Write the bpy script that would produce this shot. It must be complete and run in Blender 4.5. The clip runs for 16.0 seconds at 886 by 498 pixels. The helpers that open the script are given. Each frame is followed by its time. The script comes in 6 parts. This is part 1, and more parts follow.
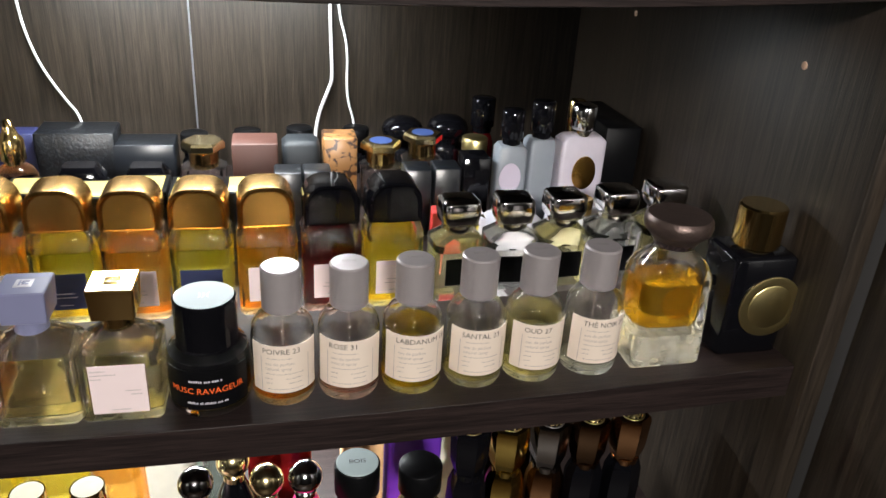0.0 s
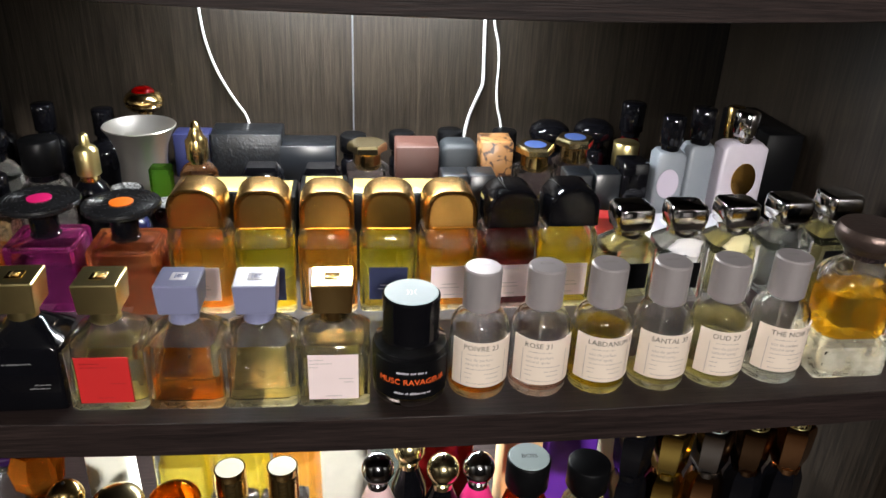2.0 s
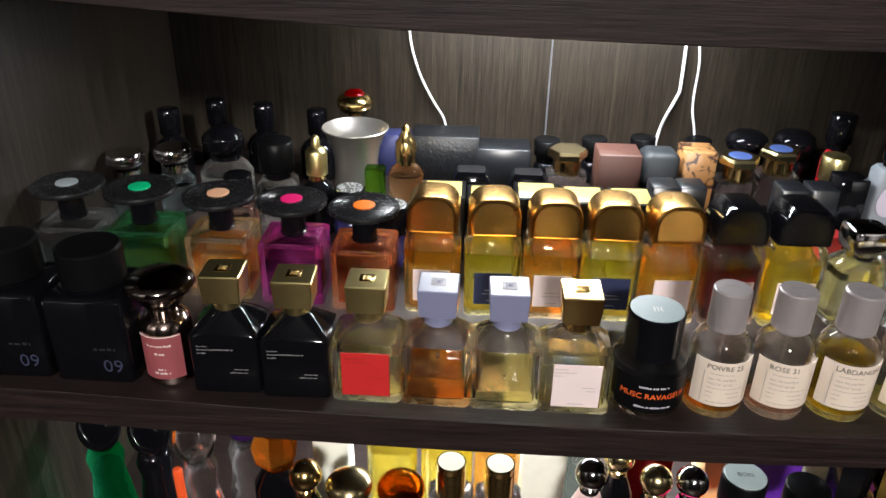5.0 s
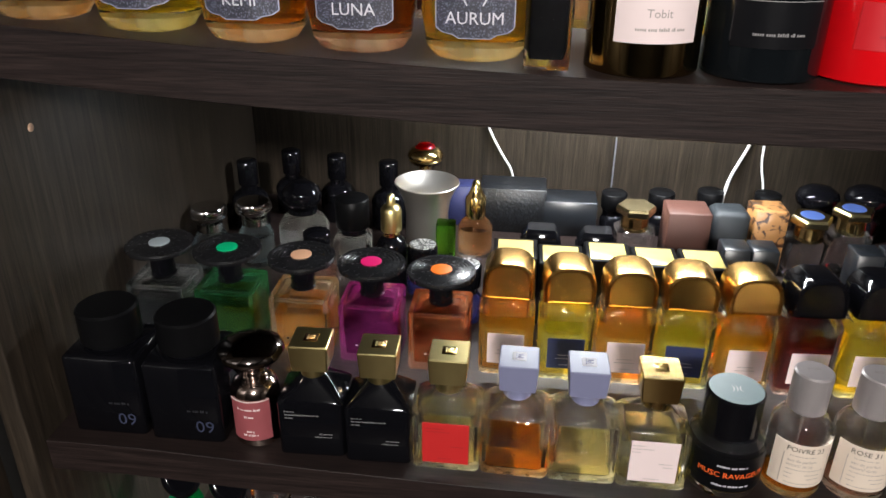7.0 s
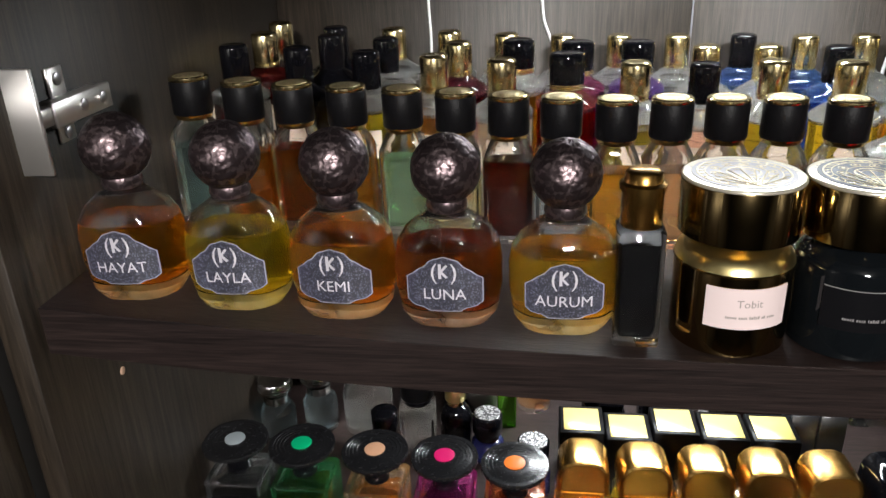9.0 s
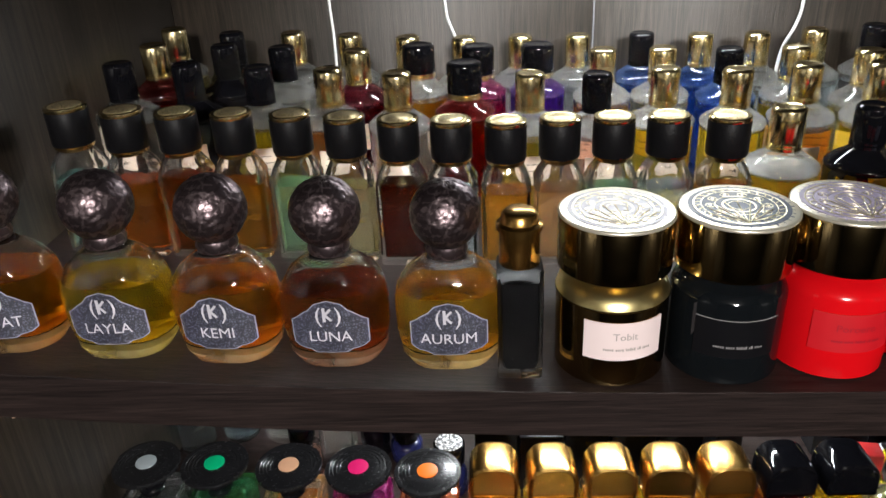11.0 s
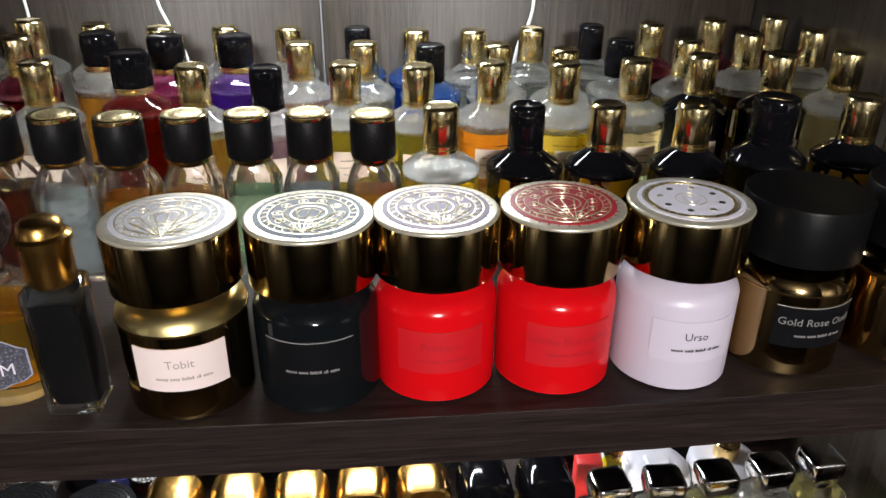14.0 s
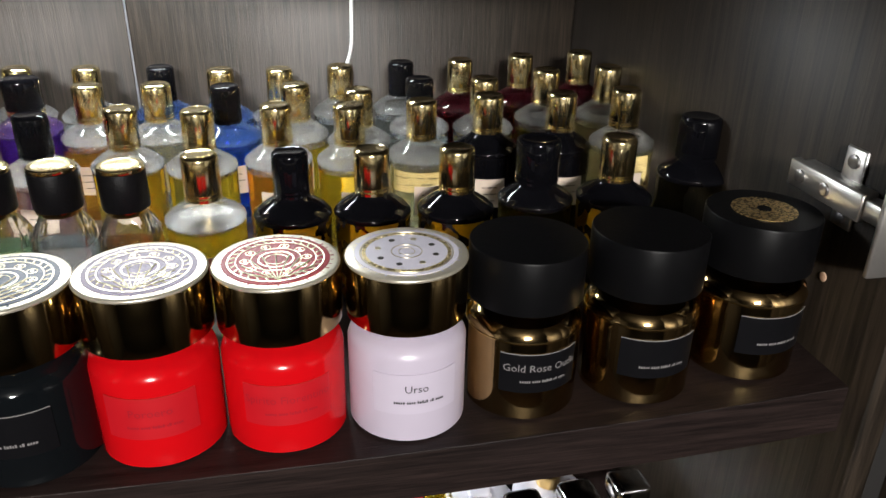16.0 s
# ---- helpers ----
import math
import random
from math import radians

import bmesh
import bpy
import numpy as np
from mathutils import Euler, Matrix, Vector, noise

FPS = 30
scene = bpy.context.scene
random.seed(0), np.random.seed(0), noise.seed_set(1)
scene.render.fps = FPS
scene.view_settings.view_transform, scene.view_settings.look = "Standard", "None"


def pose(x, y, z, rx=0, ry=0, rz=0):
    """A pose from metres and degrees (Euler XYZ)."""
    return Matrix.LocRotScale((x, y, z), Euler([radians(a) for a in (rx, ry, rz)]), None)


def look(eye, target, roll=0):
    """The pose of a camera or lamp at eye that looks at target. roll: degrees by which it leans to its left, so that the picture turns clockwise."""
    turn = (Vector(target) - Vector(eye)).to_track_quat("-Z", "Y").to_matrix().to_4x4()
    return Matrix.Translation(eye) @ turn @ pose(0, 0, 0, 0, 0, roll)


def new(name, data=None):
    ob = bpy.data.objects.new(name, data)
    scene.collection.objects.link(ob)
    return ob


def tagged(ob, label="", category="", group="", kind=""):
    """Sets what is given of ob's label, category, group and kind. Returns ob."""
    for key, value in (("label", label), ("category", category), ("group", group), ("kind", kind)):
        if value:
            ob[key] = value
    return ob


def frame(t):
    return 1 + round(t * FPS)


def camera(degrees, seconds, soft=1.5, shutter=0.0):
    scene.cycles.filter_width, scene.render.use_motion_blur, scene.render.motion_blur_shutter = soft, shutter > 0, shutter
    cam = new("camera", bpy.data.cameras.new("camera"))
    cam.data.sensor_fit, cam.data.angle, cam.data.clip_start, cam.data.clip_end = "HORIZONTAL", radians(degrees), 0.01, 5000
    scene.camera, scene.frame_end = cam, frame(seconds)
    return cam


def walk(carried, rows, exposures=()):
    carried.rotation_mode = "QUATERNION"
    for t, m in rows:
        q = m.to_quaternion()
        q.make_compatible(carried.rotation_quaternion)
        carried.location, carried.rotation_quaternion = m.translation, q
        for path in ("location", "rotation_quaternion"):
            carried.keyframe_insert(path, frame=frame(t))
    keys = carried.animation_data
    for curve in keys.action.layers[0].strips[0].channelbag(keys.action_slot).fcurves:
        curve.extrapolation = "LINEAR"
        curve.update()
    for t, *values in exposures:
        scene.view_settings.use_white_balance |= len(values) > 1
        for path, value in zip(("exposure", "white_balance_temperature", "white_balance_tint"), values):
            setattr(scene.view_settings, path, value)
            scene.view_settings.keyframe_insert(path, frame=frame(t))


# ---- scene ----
cam = camera(60.4, 16.0)
PATH = [
    (0, (0.0, 0.055, 1.499), (0.425, 1.811, 0.642), 3.8),
    (0.5, (-0.023, 0.054, 1.504), (0.354, 1.82, 0.644), 3.3),
    (1, (-0.047, 0.05, 1.512), (0.276, 1.827, 0.653), 3.0),
    (1.5, (-0.067, 0.047, 1.509), (0.204, 1.83, 0.645), 2.7),
    (2, (-0.088, 0.049, 1.509), (0.133, 1.835, 0.635), 2.5),
    (2.5, (-0.107, 0.051, 1.51), (0.059, 1.837, 0.626), 2.1),
    (3, (-0.124, 0.051, 1.514), (-0.009, 1.837, 0.621), 1.8),
    (3.5, (-0.144, 0.048, 1.52), (-0.085, 1.831, 0.617), 1.4),
    (4, (-0.164, 0.043, 1.526), (-0.157, 1.825, 0.617), 1.1),
    (6.5, (-0.214, 0.044, 1.547), (-0.359, 1.82, 0.639), 1.0),
    (7, (-0.221, 0.046, 1.578), (-0.403, 1.835, 0.703), 0.5),
    (7.5, (-0.234, 0.056, 1.615), (-0.444, 1.861, 0.779), -0.0),
    (8, (-0.252, 0.072, 1.657), (-0.495, 1.891, 0.863), -0.8),
    (8.5, (-0.264, 0.084, 1.691), (-0.527, 1.91, 0.919), -1.8),
    (8.7, (-0.268, 0.088, 1.703), (-0.524, 1.912, 0.925), -2.0),
    (10.8, (-0.24, 0.111, 1.766), (-0.354, 1.9, 0.88), -3.0),
    (11, (-0.23, 0.116, 1.762), (-0.328, 1.902, 0.869), -2.8),
    (11.5, (-0.203, 0.127, 1.751), (-0.261, 1.911, 0.85), -2.0),
    (12, (-0.169, 0.136, 1.743), (-0.177, 1.922, 0.842), -1.4),
    (12.5, (-0.133, 0.142, 1.741), (-0.087, 1.927, 0.839), -0.7),
    (13, (-0.103, 0.148, 1.74), (-0.011, 1.931, 0.838), -0.3),
    (13.5, (-0.073, 0.154, 1.738), (0.062, 1.935, 0.839), 0.0),
    (14, (-0.044, 0.162, 1.74), (0.136, 1.942, 0.845), 0.5),
    (14.5, (-0.012, 0.165, 1.742), (0.211, 1.943, 0.853), 0.6),
    (15, (0.02, 0.161, 1.749), (0.286, 1.935, 0.866), 0.8),
    (15.5, (0.05, 0.157, 1.757), (0.371, 1.927, 0.883), 1.0),
    (16, (0.076, 0.158, 1.76), (0.431, 1.93, 0.903), 1.1),
]
walk(cam, [(t, look(eye, aim, roll)) for t, eye, aim, roll in PATH])

# ---- light ----
scene.cycles.transparent_max_bounces = 32
scene.cycles.max_bounces = 14
scene.cycles.transmission_bounces = 12
scene.view_settings.exposure = 0.0
world = bpy.data.worlds.new("dim_room")
scene.world = world
world.use_nodes = True
world.node_tree.nodes["Background"].inputs[0].default_value = (0.9, 0.95, 1.0, 1)
world.node_tree.nodes["Background"].inputs[1].default_value = 0.02
LED_WATTS, ROOM_WATTS = 4.5, 125.0


def area_lamp(name, m, watts, sx, sy, colour):
    data = bpy.data.lights.new(name, "AREA")
    data.shape, data.size, data.size_y, data.energy, data.color = "RECTANGLE", sx, sy, watts, colour
    lamp = new(name, data)
    lamp.matrix_world = m
    return lamp


# ---- materials ----
MATS = {}
GLASSY = set()


def nodes_of(name):
    m = bpy.data.materials.new(name)
    m.use_nodes = True
    nt = m.node_tree
    nt.nodes.clear()
    out = nt.nodes.new("ShaderNodeOutputMaterial")
    return m, nt, out


def solid(name, colour, rough=0.5, metal=0.0, vary=0.12, scale=60.0, bump=0.0, coat=0.0, spec=0.5):
    """Opaque surface with fine mottling in colour, gloss and relief."""
    if name in MATS:
        return MATS[name]
    m, nt, out = nodes_of(name)
    b = nt.nodes.new("ShaderNodeBsdfPrincipled")
    tc = nt.nodes.new("ShaderNodeTexCoord")
    n = nt.nodes.new("ShaderNodeTexNoise")
    n.inputs["Scale"].default_value, n.inputs["Detail"].default_value = scale, 5
    nt.links.new(tc.outputs["Object"], n.inputs["Vector"])
    ramp = nt.nodes.new("ShaderNodeMix")
    ramp.data_type = "RGBA"
    ramp.inputs[6].default_value = (*[c * (1 - vary) for c in colour], 1)
    ramp.inputs[7].default_value = (*[min(1, c * (1 + vary)) for c in colour], 1)
    nt.links.new(n.outputs["Fac"], ramp.inputs[0])
    nt.links.new(ramp.outputs[2], b.inputs["Base Color"])
    mr = nt.nodes.new("ShaderNodeMapRange")
    mr.inputs[3].default_value, mr.inputs[4].default_value = max(0.02, rough - (0.0 if metal else 0.05)), rough + (0.0 if metal else 0.05)
    n2 = nt.nodes.new("ShaderNodeTexNoise")
    n2.inputs["Scale"].default_value = scale * 4
    nt.links.new(tc.outputs["Object"], n2.inputs["Vector"])
    nt.links.new(n2.outputs["Fac"], mr.inputs[0])
    nt.links.new(mr.outputs[0], b.inputs["Roughness"])
    b.inputs["Metallic"].default_value = metal
    b.inputs["Specular IOR Level"].default_value = spec
    b.inputs["Coat Weight"].default_value = coat
    if bump:
        bp = nt.nodes.new("ShaderNodeBump")
        bp.inputs["Strength"].default_value, bp.inputs["Distance"].default_value = bump, 0.0006
        nt.links.new(n2.outputs["Fac"], bp.inputs["Height"])
        nt.links.new(bp.outputs[0], b.inputs["Normal"])
    nt.links.new(b.outputs[0], out.inputs[0])
    MATS[name] = m
    return m


def glass(name, tint=(0.97, 0.98, 0.975), rough=0.02, ior=1.5, inner_light=0.0, bend=0.35):
    """Bottle wall: clear, tinted, with Fresnel gloss."""
    if name in MATS:
        return MATS[name]
    m, nt, out = nodes_of(name)
    tr = nt.nodes.new("ShaderNodeBsdfTransparent")
    tr.inputs[0].default_value = (*tint, 1)
    gl = nt.nodes.new("ShaderNodeBsdfGlossy")
    gl.inputs["Roughness"].default_value = rough
    fr = nt.nodes.new("ShaderNodeFresnel")
    fr.inputs[0].default_value = ior
    tc = nt.nodes.new("ShaderNodeTexCoord")
    n = nt.nodes.new("ShaderNodeTexNoise")
    n.inputs["Scale"].default_value = 45
    nt.links.new(tc.outputs["Object"], n.inputs["Vector"])
    wear = nt.nodes.new("ShaderNodeMapRange")
    wear.inputs[3].default_value, wear.inputs[4].default_value = rough * 0.5, rough * 1.5
    nt.links.new(n.outputs["Fac"], wear.inputs[0])
    nt.links.new(wear.outputs[0], gl.inputs["Roughness"])
    rf = nt.nodes.new("ShaderNodeBsdfRefraction")
    rf.inputs["Color"].default_value = (*tint, 1)
    rf.inputs["Roughness"].default_value, rf.inputs["IOR"].default_value = 0.0, 1.42
    pas = nt.nodes.new("ShaderNodeMixShader")
    pas.inputs[0].default_value = bend
    nt.links.new(tr.outputs[0], pas.inputs[1])
    nt.links.new(rf.outputs[0], pas.inputs[2])
    mix = nt.nodes.new("ShaderNodeMixShader")
    nt.links.new(fr.outputs[0], mix.inputs[0])
    nt.links.new(pas.outputs[0], mix.inputs[1])
    nt.links.new(gl.outputs[0], mix.inputs[2])
    last = mix
    # Translucent share stands in for lamp light caught by the clear glass.
    if inner_light:
        df = nt.nodes.new("ShaderNodeBsdfTranslucent")
        df.inputs[0].default_value = (*tint, 1)
        mx = nt.nodes.new("ShaderNodeMixShader")
        mx.inputs[0].default_value = inner_light
        nt.links.new(mix.outputs[0], mx.inputs[1])
        nt.links.new(df.outputs[0], mx.inputs[2])
        last = mx
    nt.links.new(last.outputs[0], out.inputs[0])
    MATS[name] = m
    return m


def ripple(nt, shader, scale, strength):
    """The slight waviness of pressed glass."""
    tc = nt.nodes.new("ShaderNodeTexCoord")
    n = nt.nodes.new("ShaderNodeTexNoise")
    n.inputs["Scale"].default_value, n.inputs["Detail"].default_value = scale, 1.0
    nt.links.new(tc.outputs["Object"], n.inputs["Vector"])
    bp = nt.nodes.new("ShaderNodeBump")
    bp.inputs["Strength"].default_value, bp.inputs["Distance"].default_value = strength, 0.002
    nt.links.new(n.outputs["Fac"], bp.inputs["Height"])
    nt.links.new(bp.outputs[0], shader.inputs["Normal"])


def cast_glass(name, ior, tint=(1, 1, 1), clear=0.03, lit_share=0.0, lit_tint=(0.95, 0.90, 0.78)):
    """Solid cast glass, or the hollow inside it when ior is below one."""
    if name in MATS:
        return MATS[name]
    m, nt, out = nodes_of(name)
    g = nt.nodes.new("ShaderNodeBsdfGlass")
    g.inputs["Color"].default_value = (*tint, 1)
    g.inputs["IOR"].default_value, g.inputs["Roughness"].default_value = ior, 0.0
    ripple(nt, g, 85, 0.22)
    tr = nt.nodes.new("ShaderNodeBsdfTransparent")
    tr.inputs[0].default_value = (*tint, 1)
    mix = nt.nodes.new("ShaderNodeMixShader")
    mix.inputs[0].default_value = clear
    GLASSY.add(name)
    MATS[name] = m
    nt.links.new(g.outputs[0], mix.inputs[1])
    nt.links.new(tr.outputs[0], mix.inputs[2])
    last = mix
    # Translucent share added to brighten the glass, in place of light piped through it.
    if lit_share:
        tl = nt.nodes.new("ShaderNodeBsdfTranslucent")
        tl.inputs[0].default_value = (*lit_tint, 1)
        last = nt.nodes.new("ShaderNodeMixShader")
        last.inputs[0].default_value = lit_share
        nt.links.new(mix.outputs[0], last.inputs[1])
        nt.links.new(tl.outputs[0], last.inputs[2])
    nt.links.new(last.outputs[0], out.inputs[0])
    return m


LIQUID = {
    "amber": (0.89, 0.56, 0.12), "yellow": (0.89, 0.76, 0.14), "straw": (0.95, 0.91, 0.66), "orange": (0.94, 0.50, 0.14),
    "brown": (0.66, 0.28, 0.06), "mint": (0.72, 0.92, 0.72), "aqua": (0.74, 0.89, 0.86), "ice": (0.86, 0.93, 0.95),
    "clear": (0.95, 0.95, 0.92), "darkred": (0.30, 0.06, 0.03), "peach": (0.95, 0.68, 0.42), "black": (0.02, 0.02, 0.02),
    "red": (0.62, 0.02, 0.02), "crimson": (0.55, 0.02, 0.12), "magenta": (0.75, 0.05, 0.38), "purple": (0.45, 0.22, 0.75),
    "blue": (0.25, 0.50, 0.92), "rose": (0.90, 0.70, 0.62), "olive": (0.50, 0.45, 0.10), "wine": (0.34, 0.05, 0.05),
    "gold": (0.90, 0.66, 0.12), "honey": (0.86, 0.54, 0.08),
}


def liquid(key):
    """Perfume: tinted, its index a little below that of the glass round it."""
    name = "liquid_" + key
    if name in MATS:
        return MATS[name]
    c = LIQUID[key]
    m, nt, out = nodes_of(name)
    rf = nt.nodes.new("ShaderNodeBsdfRefraction")
    rf.inputs["Color"].default_value = (*c, 1)
    rf.inputs["Roughness"].default_value, rf.inputs["IOR"].default_value = 0.0, 0.93
    ripple(nt, rf, 60, 0.2)
    tl = nt.nodes.new("ShaderNodeBsdfTranslucent")
    tl.inputs[0].default_value = (*c, 1)
    mix = nt.nodes.new("ShaderNodeMixShader")
    mix.inputs[0].default_value = 0.06
    nt.links.new(rf.outputs[0], mix.inputs[1])
    nt.links.new(tl.outputs[0], mix.inputs[2])
    nt.links.new(mix.outputs[0], out.inputs[0])
    GLASSY.add(name)
    MATS[name] = m
    return m


def lit_foot_glass(key):
    """The thick foot of a bottle, tinted by the perfume above it; the light it would gather is put in as a mottled
    translucent share.
    """
    name = "foot_" + key
    if name in MATS:
        return MATS[name]
    # Cream is mixed in to imitate light pooled in the foot.
    c = [0.45 * v + 0.55 * w for v, w in zip(LIQUID[key], (1.0, 0.95, 0.80))]
    m, nt, out = nodes_of(name)
    rf = nt.nodes.new("ShaderNodeBsdfRefraction")
    rf.inputs["Color"].default_value = (*c, 1)
    rf.inputs["Roughness"].default_value, rf.inputs["IOR"].default_value = 0.08, 1.06
    ripple(nt, rf, 130, 0.5)
    tl = nt.nodes.new("ShaderNodeBsdfTranslucent")
    tl.inputs[0].default_value = (*c, 1)
    tc = nt.nodes.new("ShaderNodeTexCoord")
    n = nt.nodes.new("ShaderNodeTexNoise")
    n.inputs["Scale"].default_value, n.inputs["Detail"].default_value = 70, 1.0
    nt.links.new(tc.outputs["Object"], n.inputs["Vector"])
    mr = nt.nodes.new("ShaderNodeMapRange")
    mr.inputs[1].default_value, mr.inputs[2].default_value = 0.40, 0.66
    mr.inputs[3].default_value, mr.inputs[4].default_value = 0.20, 0.36
    nt.links.new(n.outputs["Fac"], mr.inputs[0])
    mix = nt.nodes.new("ShaderNodeMixShader")
    nt.links.new(mr.outputs[0], mix.inputs[0])
    nt.links.new(rf.outputs[0], mix.inputs[1])
    nt.links.new(tl.outputs[0], mix.inputs[2])
    nt.links.new(mix.outputs[0], out.inputs[0])
    GLASSY.add(name)
    MATS[name] = m
    return m


def wood(name, dark, light, stretch, rough=0.38, pore=0.6, spec=0.5):
    """Dark stained laminate with long streaky grain and pores."""
    m, nt, out = nodes_of(name)
    b = nt.nodes.new("ShaderNodeBsdfPrincipled")
    b.inputs["Specular IOR Level"].default_value = spec
    tc = nt.nodes.new("ShaderNodeTexCoord")
    mp = nt.nodes.new("ShaderNodeMapping")
    mp.inputs["Scale"].default_value = stretch
    nt.links.new(tc.outputs["Object"], mp.inputs[0])
    n = nt.nodes.new("ShaderNodeTexNoise")
    n.inputs["Scale"].default_value, n.inputs["Detail"].default_value, n.inputs["Distortion"].default_value = 9, 8, 0.6
    nt.links.new(mp.outputs[0], n.inputs[0])
    n2 = nt.nodes.new("ShaderNodeTexNoise")
    n2.inputs["Scale"].default_value, n2.inputs["Detail"].default_value = 42, 4
    nt.links.new(mp.outputs[0], n2.inputs[0])
    big = nt.nodes.new("ShaderNodeTexNoise")
    big.inputs["Scale"].default_value = 5
    nt.links.new(tc.outputs["Object"], big.inputs[0])
    ramp = nt.nodes.new("ShaderNodeValToRGB")
    ramp.color_ramp.elements[0].position, ramp.color_ramp.elements[0].color = 0.30, (*dark, 1)
    ramp.color_ramp.elements[1].position, ramp.color_ramp.elements[1].color = 0.74, (*light, 1)
    nt.links.new(n.outputs["Fac"], ramp.inputs[0])
    mul = nt.nodes.new("ShaderNodeMix")
    mul.data_type, mul.blend_type = "RGBA", "MULTIPLY"
    mul.inputs[0].default_value = 0.75
    nt.links.new(ramp.outputs[0], mul.inputs[6])
    r2 = nt.nodes.new("ShaderNodeValToRGB")
    r2.color_ramp.elements[0].position, r2.color_ramp.elements[0].color = 0.35, (0.62, 0.60, 0.58, 1)
    r2.color_ramp.elements[1].position, r2.color_ramp.elements[1].color = 0.6, (1, 1, 1, 1)
    nt.links.new(n2.outputs["Fac"], r2.inputs[0])
    nt.links.new(r2.outputs[0], mul.inputs[7])
    r2.color_ramp.elements[0].color = (*[pore] * 3, 1)
    nt.links.new(mul.outputs[2], b.inputs["Base Color"])
    mr = nt.nodes.new("ShaderNodeMapRange")
    mr.inputs[3].default_value, mr.inputs[4].default_value = rough - 0.08, rough + 0.12
    nt.links.new(big.outputs["Fac"], mr.inputs[0])
    nt.links.new(mr.outputs[0], b.inputs["Roughness"])
    bp = nt.nodes.new("ShaderNodeBump")
    bp.inputs["Strength"].default_value, bp.inputs["Distance"].default_value = 0.35, 0.0006
    nt.links.new(n2.outputs["Fac"], bp.inputs["Height"])
    nt.links.new(bp.outputs[0], b.inputs["Normal"])
    nt.links.new(b.outputs[0], out.inputs[0])
    return m


def leopard(name, ground):
    """Tinted glass with painted black rosettes."""
    m, nt, out = nodes_of(name)
    tc = nt.nodes.new("ShaderNodeTexCoord")
    n = nt.nodes.new("ShaderNodeTexNoise")
    n.inputs["Scale"].default_value, n.inputs["Detail"].default_value = 78, 1.5
    nt.links.new(tc.outputs["Object"], n.inputs[0])
    st = nt.nodes.new("ShaderNodeMath")
    st.operation = "GREATER_THAN"
    st.inputs[1].default_value = 0.52
    nt.links.new(n.outputs["Fac"], st.inputs[0])
    tr = nt.nodes.new("ShaderNodeBsdfTransparent")
    tr.inputs[0].default_value = (*ground, 1)
    pr = nt.nodes.new("ShaderNodeBsdfPrincipled")
    pr.inputs["Base Color"].default_value, pr.inputs["Roughness"].default_value = (0.012, 0.01, 0.008, 1), 0.15
    tl = nt.nodes.new("ShaderNodeBsdfTranslucent")
    tl.inputs[0].default_value = (*ground, 1)
    body = nt.nodes.new("ShaderNodeMixShader")
    body.inputs[0].default_value = 0.45
    nt.links.new(tr.outputs[0], body.inputs[1])
    nt.links.new(tl.outputs[0], body.inputs[2])
    gl = nt.nodes.new("ShaderNodeBsdfGlossy")
    gl.inputs["Roughness"].default_value = 0.04
    fr = nt.nodes.new("ShaderNodeFresnel")
    a, b = nt.nodes.new("ShaderNodeMixShader"), nt.nodes.new("ShaderNodeMixShader")
    nt.links.new(fr.outputs[0], a.inputs[0])
    nt.links.new(body.outputs[0], a.inputs[1])
    nt.links.new(gl.outputs[0], a.inputs[2])
    nt.links.new(st.outputs[0], b.inputs[0])
    nt.links.new(a.outputs[0], b.inputs[1])
    nt.links.new(pr.outputs[0], b.inputs[2])
    nt.links.new(b.outputs[0], out.inputs[0])
    return m


def patterned(name, a, b_, scale, rough=0.4, metal=0.0, cut=0.5):
    """Two-tone ornament in small cells (filigree, tortoiseshell, engraving)."""
    if name in MATS:
        return MATS[name]
    m, nt, out = nodes_of(name)
    p = nt.nodes.new("ShaderNodeBsdfPrincipled")
    tc = nt.nodes.new("ShaderNodeTexCoord")
    v = nt.nodes.new("ShaderNodeTexVoronoi")
    v.feature = "DISTANCE_TO_EDGE"
    v.inputs["Scale"].default_value = scale
    nt.links.new(tc.outputs["Object"], v.inputs["Vector"])
    n = nt.nodes.new("ShaderNodeTexNoise")
    n.inputs["Scale"].default_value = scale * 1.3
    nt.links.new(tc.outputs["Object"], n.inputs["Vector"])
    ad = nt.nodes.new("ShaderNodeMath")
    ad.operation = "ADD"
    nt.links.new(v.outputs["Distance"], ad.inputs[0])
    nt.links.new(n.outputs["Fac"], ad.inputs[1])
    rp = nt.nodes.new("ShaderNodeValToRGB")
    rp.color_ramp.elements[0].position, rp.color_ramp.elements[0].color = cut, (*a, 1)
    rp.color_ramp.elements[1].position, rp.color_ramp.elements[1].color = cut + 0.12, (*b_, 1)
    nt.links.new(ad.outputs[0], rp.inputs[0])
    nt.links.new(rp.outputs[0], p.inputs["Base Color"])
    p.inputs["Roughness"].default_value, p.inputs["Metallic"].default_value = rough, metal
    bp = nt.nodes.new("ShaderNodeBump")
    bp.inputs["Strength"].default_value, bp.inputs["Distance"].default_value = 0.6, 0.0008
    nt.links.new(ad.outputs[0], bp.inputs["Height"])
    nt.links.new(bp.outputs[0], p.inputs["Normal"])
    nt.links.new(p.outputs[0], out.inputs[0])
    MATS[name] = m
    return m


def glow(name, colour, strength):
    m, nt, out = nodes_of(name)
    e = nt.nodes.new("ShaderNodeEmission")
    e.inputs[0].default_value, e.inputs[1].default_value = (*colour, 1), strength
    nt.links.new(e.outputs[0], out.inputs[0])
    return m


